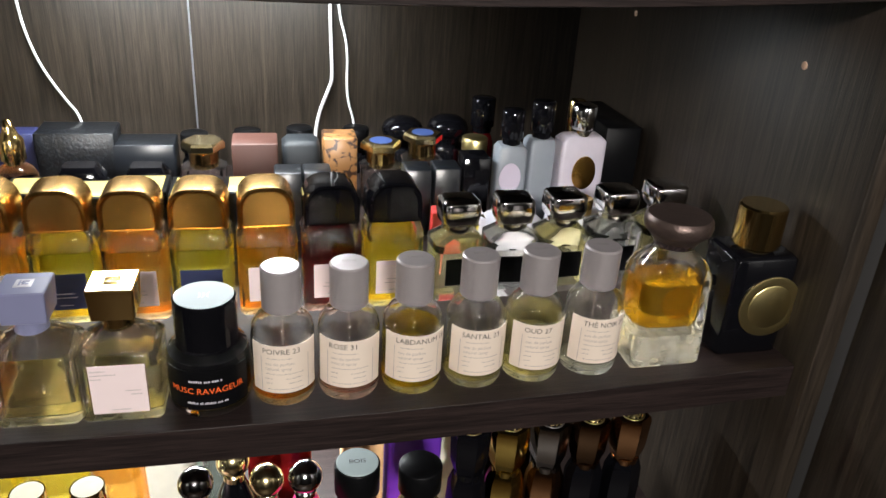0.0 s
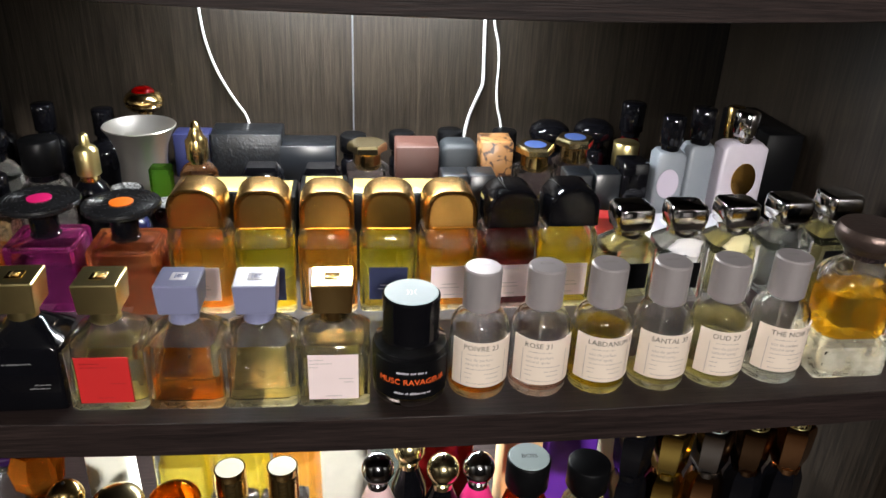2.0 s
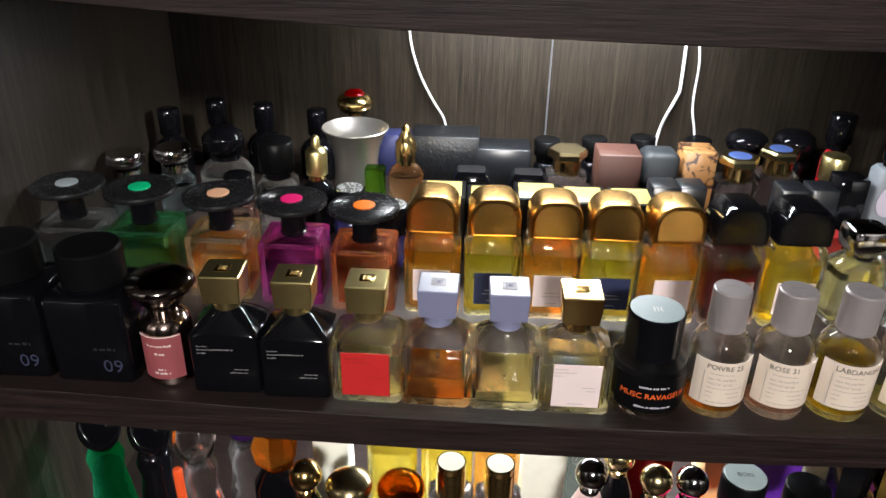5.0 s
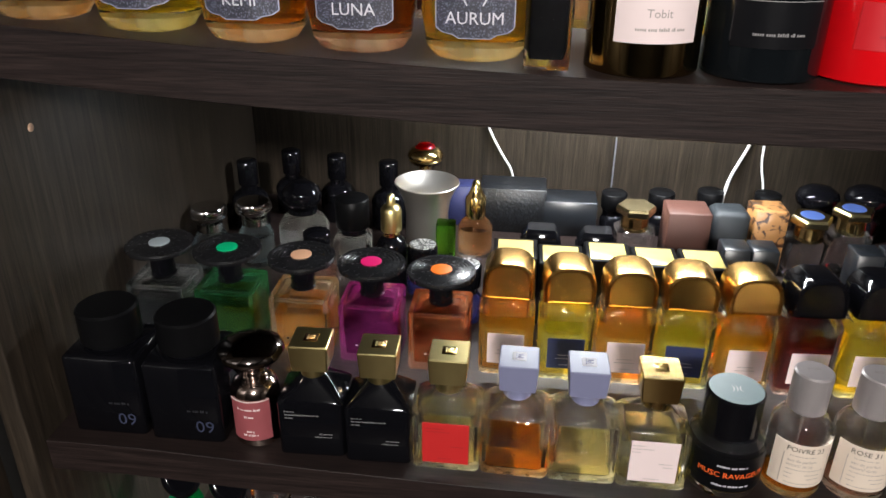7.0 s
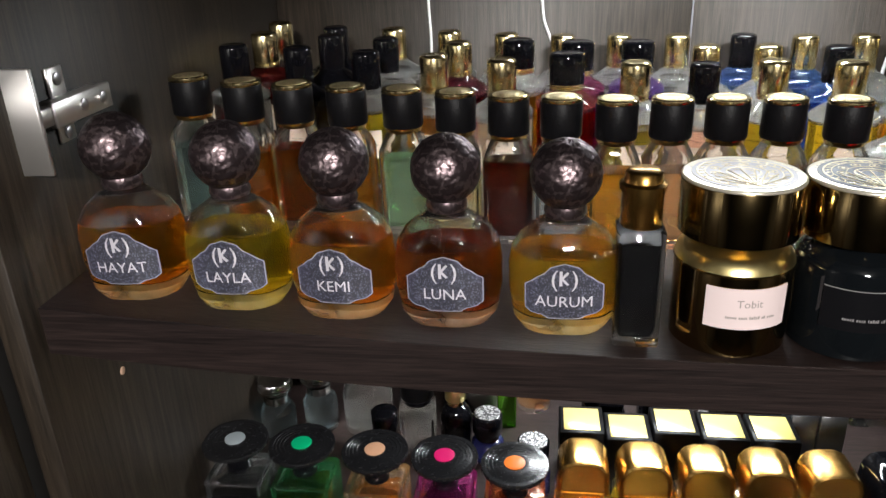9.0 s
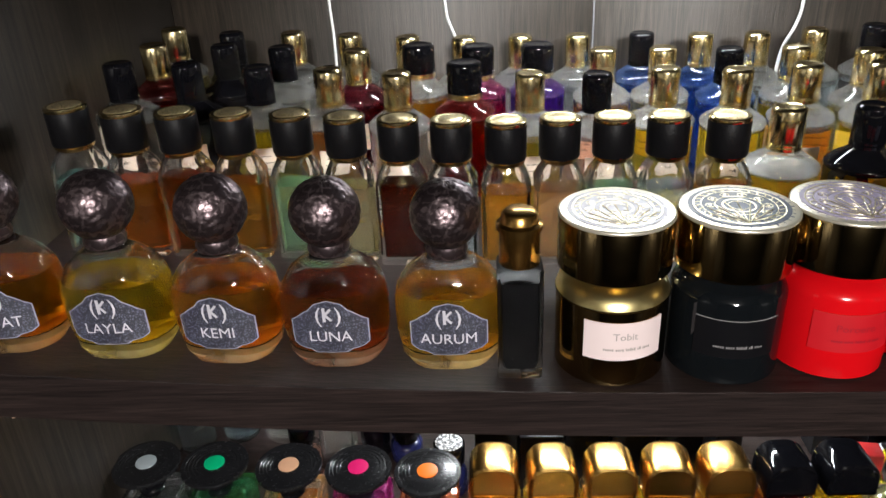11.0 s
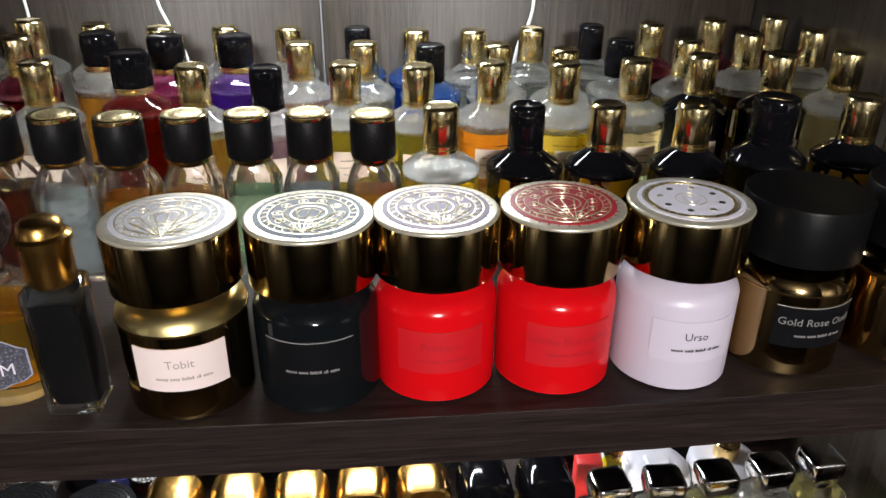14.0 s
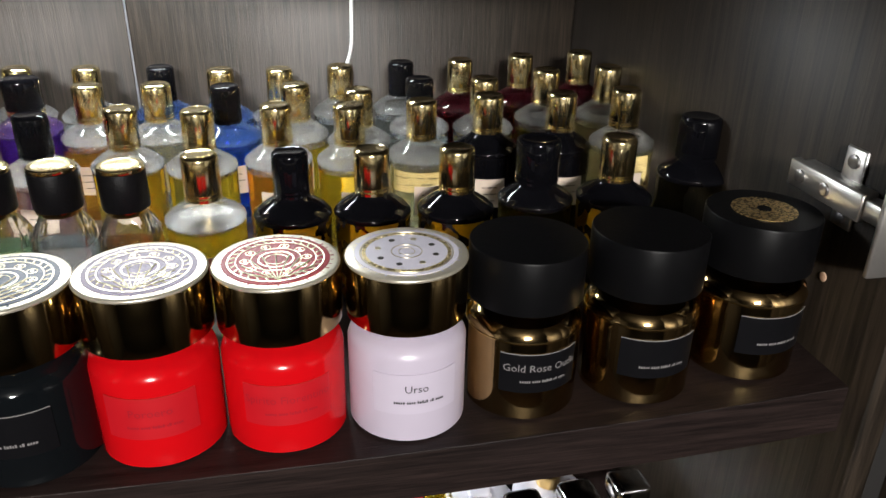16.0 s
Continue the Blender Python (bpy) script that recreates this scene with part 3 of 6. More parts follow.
def square_bottle(x, y, body, key, capmat, label_mat, fill, note):
    b = thing("perfume_bottle", x, y, z_mid(x), note, "perfume bottle", "square bottles with cube caps", random.uniform(-3, 3))
    w = 0.0525
    glassy = body == "glass"
    part("glass_body", loft([(0, w - 0.003, 0.042, 0.003), (0.002, w, 0.045, 0.004), (0.050, w, 0.045, 0.004), (0.0535, w - 0.006, 0.040, 0.005), (0.064, 0.024, 0.022, 0.008), (0.067, 0.019, 0.019, 0.0095)], 4), CAST if glassy else BLACK, b)
    if glassy:
        part("liquid", loft([(0.0065, w - 0.012, 0.033, 0.005), (0.008, w - 0.009, 0.036, 0.005), (fill, w - 0.009, 0.036, 0.005)], 4), liquid(key), b, key + " perfume")
        part("glass_base", loft([(0.0010, w - 0.006, 0.039, 0.004), (0.0030, w - 0.004, 0.041, 0.004), (0.0060, w - 0.006, 0.039, 0.005)], 4), lit_foot_glass(key), b, "thick glass foot")
        part("spray_tube", turned([(0.01, 0.0014), (0.066, 0.0014)], 3), CLEAR, b)
        part("inner_wall", loft([(fill + 0.0003, w - 0.009, 0.036, 0.005), (0.0505, w - 0.009, 0.036, 0.005), (0.0530, w - 0.013, 0.031, 0.006), (0.0620, 0.020, 0.018, 0.008), (0.0660, 0.015, 0.015, 0.0075)], 4), HOLLOW, b)
    part("collar", turned([(0.064, 0.0100), (0.076, 0.0100), (0.0765, 0.0095)], 7), capmat, b)
    cap = part("cap", loft([(0.0745, 0.0265, 0.0265, 0.0008), (0.0750, 0.0275, 0.0275, 0.0012), (0.0965, 0.0300, 0.0300, 0.0012), (0.0974, 0.0284, 0.0284, 0.0010)], 4, smooth=30), capmat, b)
    emblem = part("emblem", block(0.011, 0.011, 0.0006, 0.0003, 0, 0, 0.0972), SILVERINK if capmat is LILAC else GOLD, cap)
    for bx, by, bw, bd in ((-0.0022, 0.0, 0.0011, 0.0068), (0.0012, 0.0018, 0.0042, 0.0011), (0.0012, -0.0018, 0.0042, 0.0011), (0.0, 0.0, 0.0030, 0.0011)):
        part("emblem_bar", block(bw, bd, 0.0004, 0.0001, bx, by, 0.0978), capmat, emblem)
    yl = -0.0228
    if label_mat:
        lab = part("label", patch(0.037, 0.008, 0.046, 0, yl), label_mat, b)
        if label_mat is REDPAPER:
            for u in (-0.0182, 0.0182):
                part("border_line", patch(0.0005, 0.008, 0.046, 0, yl - 0.0006, u, 0.0001, 1), GOLD, lab)
            for z0, ww, u in ((0.0405, 0.014, -0.008), (0.0375, 0.018, -0.006), (0.0240, 0.010, 0.009), (0.0120, 0.012, 0)):
                part("text_line", words(ww, z0, z0 + 0.0011, 0, yl - 0.0006, u, 0.0001, 1), solid("red_print", (0.24, 0.008, 0.008), 0.5), lab)
        if label_mat is PINKPAPER:
            for z0, ww, u in ((0.0415, 0.010, -0.012), (0.0385, 0.016, -0.009), (0.0355, 0.007, -0.0135), (0.0255, 0.010, 0.009), (0.0225, 0.007, 0.011), (0.0105, 0.012, 0)):
                part("text_line", words(ww, z0, z0 + 0.0011, 0, yl - 0.0006, u, 0.0001, 1), GREYINK, lab)
            for u in (-0.0182, 0.0182):
                part("border_line", patch(0.0006, 0.008, 0.046, 0, yl - 0.0006, u, 0.0001, 1), SATIN_GOLD, lab)
    if not glassy:
        for z0, ww, u in ((0.0425, 0.008, -0.016), (0.0395, 0.027, -0.0065), (0.0365, 0.007, -0.0165), (0.022, 0.011, 0.012), (0.019, 0.014, 0.010)):
            part("text_line", words(ww, z0, z0 + 0.0013, 0, yl, u, 0.0001, 1), solid("dull_silver_ink", (0.17, 0.165, 0.17), 0.5), b)
    return b


def tinted_wall(name, c):
    """Bottle wall of solid coloured glass."""
    # The wall's own colour as a translucent share imitates its light-filled edges.
    return cast_glass("tinted_" + name, 1.48, tuple(v ** 0.20 for v in c), 0.03, 0.085, c)


def disc_bottle(x, y, colour, edge, key, fill=0.044):
    b = thing("perfume_bottle", x, y, z_mid(x), "square bottle with a black vinyl-record cap and coloured centre", "perfume bottle", "record-capped bottles")
    part("glass_body", loft([(0, 0.0545, 0.0465, 0.002), (0.0015, 0.057, 0.049, 0.0025), (0.0595, 0.057, 0.049, 0.0025), (0.0615, 0.0545, 0.0465, 0.003), (0.0622, 0.048, 0.040, 0.004), (0.0630, 0.018, 0.018, 0.009)], 4, smooth=25), tinted_wall(edge[0], edge[1]), b)
    part("liquid", loft([(0.007, 0.046, 0.038, 0.003), (fill, 0.0475, 0.0395, 0.003)], 4), liquid(key), b, "deep " + key + " perfume")
    part("inner_wall", loft([(fill + 0.0003, 0.0475, 0.0395, 0.003), (0.0555, 0.0475, 0.0395, 0.003), (0.0575, 0.044, 0.036, 0.004), (0.0605, 0.018, 0.018, 0.008)], 4), HOLLOW, b)
    part("neck", turned([(0.0605, 0.0105), (0.0635, 0.0122), (0.0650, 0.0122), (0.0660, 0.0112), (0.0850, 0.0112), (0.089, 0.010)], 8), BLACK, b)
    cap = part("record_cap", turned([(0.088, 0.012), (0.0895, 0.028), (0.091, 0.0315), (0.0935, 0.032), (0.0955, 0.0315), (0.0956, 0.0275), (0.0952, 0.0270), (0.0957, 0.0245), (0.0953, 0.0240), (0.0958, 0.0210), (0.0954, 0.0205), (0.0959, 0.0175), (0.0955, 0.0170), (0.0959, 0.0135), (0.0958, 0.0110)], 10, smooth=25), solid("black_vinyl", (0.009, 0.009, 0.010), 0.26, 0.0, 0.2, 60, 0, 0, 0.6), b, "grooved black record disc")
    part("disc_label", turned([(0.0955, 0.0098), (0.0966, 0.0098), (0.0968, 0.0090)], 8), colour, cap)
    part("text_line", words(0.014, 0.018, 0.0198, 0, -0.0248, -0.006), SILVERINK, b)
    return b


def arch_cap(w, d, h, z):
    """Thumb-shaped cap: an arch run from front to back, with eased rims and a flat inset front."""
    outline = [(-0.5, 0.0), (-0.5, 0.42)]
    outline += [(-0.5 + 0.36 * (1 - math.cos(radians(a))), 0.42 + 0.58 * math.sin(radians(a)) ** 0.9) for a in (15, 30, 45, 60, 75)]
    outline += [(-0.13, 1.0), (0.13, 1.0)]
    outline += [(-u, v) for u, v in reversed(outline[:7])]
    n = len(outline)
    verts, faces = [], []
    stations = ((-0.44, 0.80), (-0.46, 0.84), (-0.5, 0.90), (-0.46, 0.97), (-0.40, 1.0), (0.40, 1.0), (0.5, 0.90))
    for yy, sc in stations:
        verts += [(u * w * sc, yy * d, z + (0.02 if sc < 1 else 0) * h + v * h * (sc + (1 - sc) * 0.35)) for u, v in outline]
    for i in range(len(stations) - 1):
        faces += [(i * n + j, i * n + (j + 1) % n, (i + 1) * n + (j + 1) % n, (i + 1) * n + j) for j in range(n)]
    faces += [tuple(range(n)), tuple(range((len(stations) - 1) * n, len(stations) * n))]
    return shaped(verts, faces, 28)


def dome_bottle(x, y, capmat, key, label_mat, fill=0.062):
    b = thing("perfume_bottle", x, y, z_mid(x), "rectangular clear bottle with a domed thumb-shaped cap", "perfume bottle", "domed-cap bottles", random.uniform(-3, 3))
    part("glass_body", loft([(0, 0.047, 0.040, 0.004), (0.002, 0.0505, 0.043, 0.006), (0.070, 0.0505, 0.043, 0.007), (0.076, 0.047, 0.039, 0.009), (0.079, 0.036, 0.030, 0.012)], 5), CAST, b)
    part("inner_wall", loft([(fill + 0.0003, 0.0425, 0.035, 0.006), (0.070, 0.0425, 0.035, 0.006), (0.0755, 0.038, 0.031, 0.008), (0.0785, 0.026, 0.022, 0.010)], 5), HOLLOW, b)
    part("liquid", loft([(0.006, 0.040, 0.033, 0.005), (fill, 0.0425, 0.035, 0.006)], 4), liquid(key), b, key + " perfume")
    part("glass_base", loft([(0.0010, 0.045, 0.038, 0.005), (0.0030, 0.047, 0.040, 0.006), (0.0054, 0.045, 0.038, 0.006)], 4), lit_foot_glass(key), b, "thick glass foot")
    part("collar", loft([(0.077, 0.030, 0.026, 0.010), (0.082, 0.030, 0.026, 0.010)], 5), capmat, b)
    part("cap", arch_cap(0.0465, 0.040, 0.0345, 0.081), capmat, b, "arched thumb-shaped cap")
    if label_mat:
        lab = part("label", patch(0.0335, 0.014, 0.046, 0, -0.0218), label_mat, b)
        ink = SILVERINK if label_mat is NAVY else GREYINK
        for z0, ww in ((0.028, 0.014), (0.0245, 0.018), (0.0175, 0.010)):
            part("text_line", words(ww, z0, z0 + 0.0012, 0, -0.0224, 0, 0.0001, 1), ink, lab)
    return b


def cube_cap_bottle(x, y, key):
    b = thing("perfume_bottle", x, y, z_mid(x), "clear bottle with a rounded chrome cube cap and black label", "perfume bottle", "chrome cube-cap bottles", random.uniform(-6, 6))
    part("glass_body", loft([(0, 0.044, 0.036, 0.004), (0.002, 0.047, 0.039, 0.006), (0.055, 0.047, 0.039, 0.007), (0.062, 0.034, 0.030, 0.012), (0.066, 0.022, 0.022, 0.011)], 5), THICK, b)
    part("liquid", loft([(0.006, 0.038, 0.030, 0.005), (0.046, 0.039, 0.031, 0.006)], 4), liquid(key), b)
    part("collar", turned([(0.063, 0.0135), (0.066, 0.0145), (0.069, 0.0145), (0.071, 0.012)], 7), CHROME, b)
    part("cap", loft([(0.070, 0.029, 0.027, 0.006), (0.0715, 0.0325, 0.030, 0.006), (0.081, 0.0355, 0.0325, 0.006), (0.0905, 0.0345, 0.0315, 0.006), (0.0930, 0.0315, 0.0285, 0.006), (0.0938, 0.026, 0.023, 0.005)], 5, smooth=45), CHROME, b, "rounded chrome cube cap")
    part("label", patch(0.030, 0.016, 0.042, 0, -0.0198), MATT, b)
    return b


def embossed_ball(r, z):
    """Ball with raised scrollwork."""
    verts, faces, nu, nv = [], [], 96, 52
    for j in range(nv + 1):
        th = math.pi * (0.02 + 0.96 * j / nv)
        for i in range(nu):
            ph = 2 * math.pi * i / nu
            d = Vector((math.sin(th) * math.cos(ph), math.sin(th) * math.sin(ph), -math.cos(th)))
            swirl = math.sin(16 * noise.noise(d * 3.0) + 10 * noise.noise(d * 5.6 + Vector((5, 2, 1))))
            rr = r * (1 + 0.020 * max(-0.3, min(1, 3.0 * swirl)))
            verts.append((d.x * rr, d.y * rr, z + d.z * rr))
    for j in range(nv):
        faces += [(j * nu + i, j * nu + (i + 1) % nu, (j + 1) * nu + (i + 1) % nu, (j + 1) * nu + i) for i in range(nu)]
    faces += [tuple(range(nu)), tuple(range(nv * nu, nv * nu + nu))]
    return shaped(verts, faces, 60)


ORB_STOPPER = embossed_ball(0.0203, 0.0955)


def orb_bottle(x, y, word, key):
    b = thing("perfume_bottle", x, y, z_up(x), "rounded clear bottle, embossed pewter ball stopper, dark filigree label", "perfume bottle", "ball-stopper bottles", random.uniform(-4, 4))
    b.scale = (1.05, 1.05, 1.05)
    part("glass_body", loft([(0, 0.042, 0.034, 0.017), (0.002, 0.052, 0.040, 0.019), (0.008, 0.060, 0.044, 0.021), (0.025, 0.0655, 0.046, 0.022), (0.042, 0.0655, 0.046, 0.022), (0.052, 0.0615, 0.044, 0.021), (0.060, 0.051, 0.039, 0.0185), (0.066, 0.036, 0.031, 0.0150), (0.070, 0.024, 0.024, 0.012), (0.074, 0.021, 0.021, 0.0105)], 7, smooth=60), CAST, b)
    part("inner_wall", loft([(0.0503, 0.0575, 0.040, 0.0190), (0.0555, 0.053, 0.038, 0.018), (0.0600, 0.046, 0.034, 0.0165), (0.065, 0.033, 0.028, 0.0138), (0.0690, 0.020, 0.020, 0.010)], 7, smooth=60), HOLLOW, b)
    part("liquid", loft([(0.012, 0.050, 0.034, 0.016), (0.016, 0.058, 0.040, 0.019), (0.030, 0.0605, 0.0415, 0.020), (0.046, 0.0595, 0.0410, 0.0195), (0.050, 0.0575, 0.040, 0.0190)], 6, smooth=60), liquid(key), b, key + " perfume")
    part("glass_base", loft([(0.0012, 0.040, 0.032, 0.0155), (0.0030, 0.051, 0.038, 0.0185), (0.0085, 0.057, 0.041, 0.0200), (0.0112, 0.050, 0.035, 0.0170)], 6, smooth=60), lit_foot_glass(key), b, "thick glass foot")
    part("collar", turned([(0.071, 0.0115), (0.074, 0.0125), (0.078, 0.0115)], 7), PEWTER, b)
    part("stopper", ORB_STOPPER, PEWTER, b, "embossed dark pewter ball stopper")
    lab = part("label", orb_label(), patterned("filigree_label", (0.010, 0.011, 0.022), (0.075, 0.075, 0.115), 620, 0.5, 0, 0.66), b, "dark filigree label")
    part("rim", orb_label(1.03, -0.0002), solid("lilac_grey_rim", (0.26, 0.25, 0.32), 0.5), lab)
    rr, yy = 0.055, 0.0316
    part("lettering", letters(word, 0.0098, 0, 0.0222, rr, yy), SILVERINK, lab)
    emblem = letters("(  )", 0.014, 0, 0.0355, rr, yy)
    part("emblem", emblem, SILVERINK, lab)
    part("emblem_bar", patch(0.0017, 0.0358, 0.0450, rr, yy, -0.0022), SILVERINK, lab)
    for lean in (1, -1):
        bar = patch(0.0052, -0.0007, 0.0007, 0, 0, 0.0026)
        bar.transform(Matrix.Translation((-0.0016, yy - rr, 0.0404)) @ pose(0, 0, 0, 0, -48 * lean, 0))
        part("emblem_bar", bar, SILVERINK, lab)
    return b


def orb_label(grow=1.0, out=0.0):
    """Label with a stepped, arched outline, bent round the bottle's front."""
    outline = [(-0.0225, 0.020), (-0.0225, 0.035), (-0.0185, 0.0375), (-0.0150, 0.0405), (-0.0115, 0.0425), (-0.008, 0.0465), (0, 0.0490), (0.008, 0.0465), (0.0115, 0.0425), (0.0150, 0.0405), (0.0185, 0.0375), (0.0225, 0.035), (0.0225, 0.020), (0.0185, 0.0175), (0.0125, 0.0165), (0.009, 0.0145), (-0.009, 0.0145), (-0.0125, 0.0165), (-0.0185, 0.0175)]
    cx, cz, rr = 0.0, 0.031, 0.0545 + out
    bm = bmesh.new()
    pts = [(u * grow, cz + (h - cz) * grow) for u, h in outline]
    vs = [bm.verts.new((u, 0, h)) for u, h in pts]
    bm.faces.new(vs)
    for i in range(-4, 5):
        g = bm.verts[:] + bm.edges[:] + bm.faces[:]
        bmesh.ops.bisect_plane(bm, geom=g, plane_co=(i * 0.005, 0, 0), plane_no=(1, 0, 0))
    for v in bm.verts:
        a = v.co.x / rr
        v.co.x, v.co.y = rr * math.sin(a), 0.0316 - rr * math.cos(a)
    me = bpy.data.meshes.new("mesh")
    bm.to_mesh(me)
    bm.free()
    return me


def ring_at(r, w, z, x=0.0, y=0.0, k=10):
    """A thin raised ring lying flat."""
    return turned([(z, r + w / 2), (z + 0.0004, r + w / 2 - 0.0002), (z + 0.0004, r - w / 2 + 0.0002), (z, r - w / 2)], k, x, y)


def engrave(cap, disc):
    """Gilt line work on a drum cap's medallion: rings, a fan of rays, small moons and an hour ring."""
    gilt = solid("gilt_line", (0.80, 0.72, 0.52), 0.28, 0.9, 0.05)
    dark = solid("medallion_dot", (0.02, 0.018, 0.015), 0.4)
    dots = disc is DISC_DOTS
    z = 0.1050
    for r, w in ((0.0085, 0.0007), (0.0045, 0.0006), (0.0258, 0.0011)) if dots else ((0.0094, 0.0012), (0.0060, 0.0006), (0.0135, 0.0007), (0.0215, 0.0008), (0.0258, 0.0012)):
        part("ring", ring_at(r, w, z, k=12), gilt, cap)
    if dots:
        part("gold_band", turned([(z, 0.0252), (z + 0.0003, 0.0250), (z + 0.0003, 0.0228), (z, 0.0226)], 12), patterned("chased_gold", (0.30, 0.22, 0.08), (0.85, 0.70, 0.36), 420, 0.3, 0.9, 0.5), cap, "chased gold band")
    for i in range(8 if dots else 10):
        a = math.pi * 2 * (i + 0.5) / (8 if dots else 10)
        x, y = 0.0165 * math.sin(a), 0.0165 * math.cos(a)
        if dots:
            part("moon", turned([(z, 0.0019), (z + 0.0004, 0.0017)], 5, x, y), gilt if i % 3 == 0 else dark, cap)
        else:
            part("small_ring", ring_at(0.0026, 0.0007, z, x, y, 5), gilt, cap)
            part("moon", turned([(z, 0.0011), (z + 0.0004, 0.0009)], 4, x, y), gilt, cap)
    if not dots:
        for i in range(9):
            a = radians(-56 + 14 * i)
            ray = block(0.0007, 0.031 - 0.0009 * abs(i - 4) ** 2, 0.0005, 0.0001, 0, 0.0155)
            ray.transform(Matrix.Translation((0, -0.0252, z + 0.0001)) @ pose(0, 0, 0, 0, 0, -math.degrees(a)))
            part("ray", ray, gilt, cap)
        for i in range(28):
            a = math.pi * 2 * i / 28
            leaf = block(0.0009, 0.0032, 0.0004, 0.0001)
            leaf.transform(Matrix.Translation((0.0236 * math.sin(a), 0.0236 * math.cos(a), z)) @ pose(0, 0, 0, 0, 0, -math.degrees(a) + 35))
            part("leaf_mark", leaf, gilt, cap)
    for i in range(36):
        a = math.pi * 2 * i / 36
        tick = block(0.0005 if i % 3 else 0.0011, 0.0022, 0.0002, 0.0001)
        tick.transform(Matrix.Translation((0.0300 * math.sin(a), 0.0300 * math.cos(a), 0.1047)) @ pose(0, 0, 0, 0, 0, -math.degrees(a)))
        part("tick", tick, disc, cap)


def jar_bottle(x, y, body, capside, disc, label_mat, word, ink):
    b = thing("perfume_jar", x, y, z_up(x), "stout round bottle with a broad drum cap beside its neighbours", "perfume bottle", "drum-cap bottles", random.uniform(-6, 6))
    R = 0.0345
    part("glass_body", turned([(0, R - 0.002), (0.0015, R), (0.054, R), (0.058, R - 0.0015), (0.062, R - 0.006), (0.0655, 0.019), (0.069, 0.018)], 10), body, b)
    if body is BRONZE:
        part("shoulder", turned([(0.0538, R + 0.0003), (0.0583, R - 0.0010), (0.0622, R - 0.0055), (0.0660, 0.0186)], 10), BRONZE if capside is MATT else BRASS, b, "" if capside is MATT else "pale brass shoulder")
        part("gold_line", turned([(0.0525, R + 0.0002), (0.0530, R + 0.0007), (0.0536, R + 0.0007), (0.0541, R + 0.0002)], 12), GOLD, b, "thin gold line")
    part("neck", turned([(0.064, 0.0165), (0.071, 0.0165)], 8), GOLD if capside is not MATT else MATT, b)
    cap = part("cap", turned([(0.0695, R - 0.002), (0.0705, R), (0.1025, R), (0.1035, R - 0.0006)], 12), capside, b, "broad drum cap")
    if disc:
        part("rim", turned([(0.1026, R - 0.0002), (0.1034, R + 0.0001), (0.1042, R - 0.0001), (0.1047, R - 0.0008), (0.1048, R - 0.0016)], 14, smooth=70), solid("champagne_rim", (0.74, 0.69, 0.56), 0.28, 0.7, 0.05), cap)
        part("disc", turned([(0.1046, R - 0.0055), (0.1051, R - 0.0055), (0.1052, R - 0.006)], 12), disc, cap, "engraved medallion disc")
        engrave(cap, disc)
    if label_mat:
        lab = part("label", patch(0.050, 0.0205, 0.0465, R + 0.0002), label_mat, b)
        if word:
            part("lettering", letters(word, 0.0068, 0, 0.0350, R + 0.0009), ink, lab)
        part("text_line", words(0.030, 0.0275, 0.0295, R + 0.0009, 0, 0.002, 0.0001, 8), ink, lab)
        if label_mat not in (PINKPAPER, WHITE_LABEL):
            part("border_line", patch(0.050, 0.0462, 0.0467, R + 0.0004), ink if body is not REDGLASS else REDPAPER, lab)
    return b


def leather_bottle(x, y, key, fill=0.062):
    b = thing("perfume_bottle", x, y, z_up(x), "slim rectangular bottle with a black leather-wrapped gold-topped cap", "perfume bottle", "leather-capped bottles", random.uniform(-3, 3))
    part("glass_body", loft([(0, 0.036, 0.026, 0.003), (0.002, 0.0385, 0.0285, 0.004), (0.0690, 0.0385, 0.0285, 0.004), (0.0760, 0.0335, 0.0265, 0.006), (0.0840, 0.026, 0.024, 0.011), (0.0860, 0.022, 0.022, 0.011)], 4), THICK, b)
    part("liquid", loft([(0.007, 0.030, 0.021, 0.003), (fill, 0.0315, 0.0225, 0.003)], 4), liquid(key), b, key + " perfume")
    part("inner_wall", loft([(fill + 0.0003, 0.0315, 0.0225, 0.003), (0.0695, 0.0315, 0.0225, 0.003), (0.0760, 0.027, 0.021, 0.005), (0.0835, 0.019, 0.018, 0.008)], 4), HOLLOW, b)
    part("collar", turned([(0.0840, 0.0135), (0.0860, 0.0148), (0.0885, 0.0148)], 7), GOLD, b)
    cap = part("cap", turned([(0.0880, 0.0152), (0.0890, 0.0158), (0.1140, 0.0158), (0.1150, 0.0152)], 8), LEATHER, b, "leather-wrapped cap")
    part("cap_top", turned([(0.1145, 0.0154), (0.1155, 0.0158), (0.1175, 0.0155), (0.1182, 0.0145), (0.1179, 0.0128)], 8), PALE_GOLD, cap, "gold cap top")
    part("cap_engraving", turned([(0.1178, 0.0122), (0.1183, 0.0118), (0.1180, 0.0096), (0.1184, 0.0090)], 8), patterned("engraved_gold_top", (0.30, 0.21, 0.09), (0.88, 0.74, 0.44), 430, 0.3, 0.9, 0.5), cap, "engraved gold disc")
    return b


def shoulder_glass(key):
    name = key if key in ("red", "crimson", "magenta", "purple", "blue") else "clear"
    GLASSY.add("shoulder_" + name)
    # Lightened tint and translucent share imitate the light bar's gleam on the shoulder.
    return glass("shoulder_" + name, tuple(0.25 + 0.73 * c for c in LIQUID[name]), 0.08, 1.8, 0.09, 0.0)


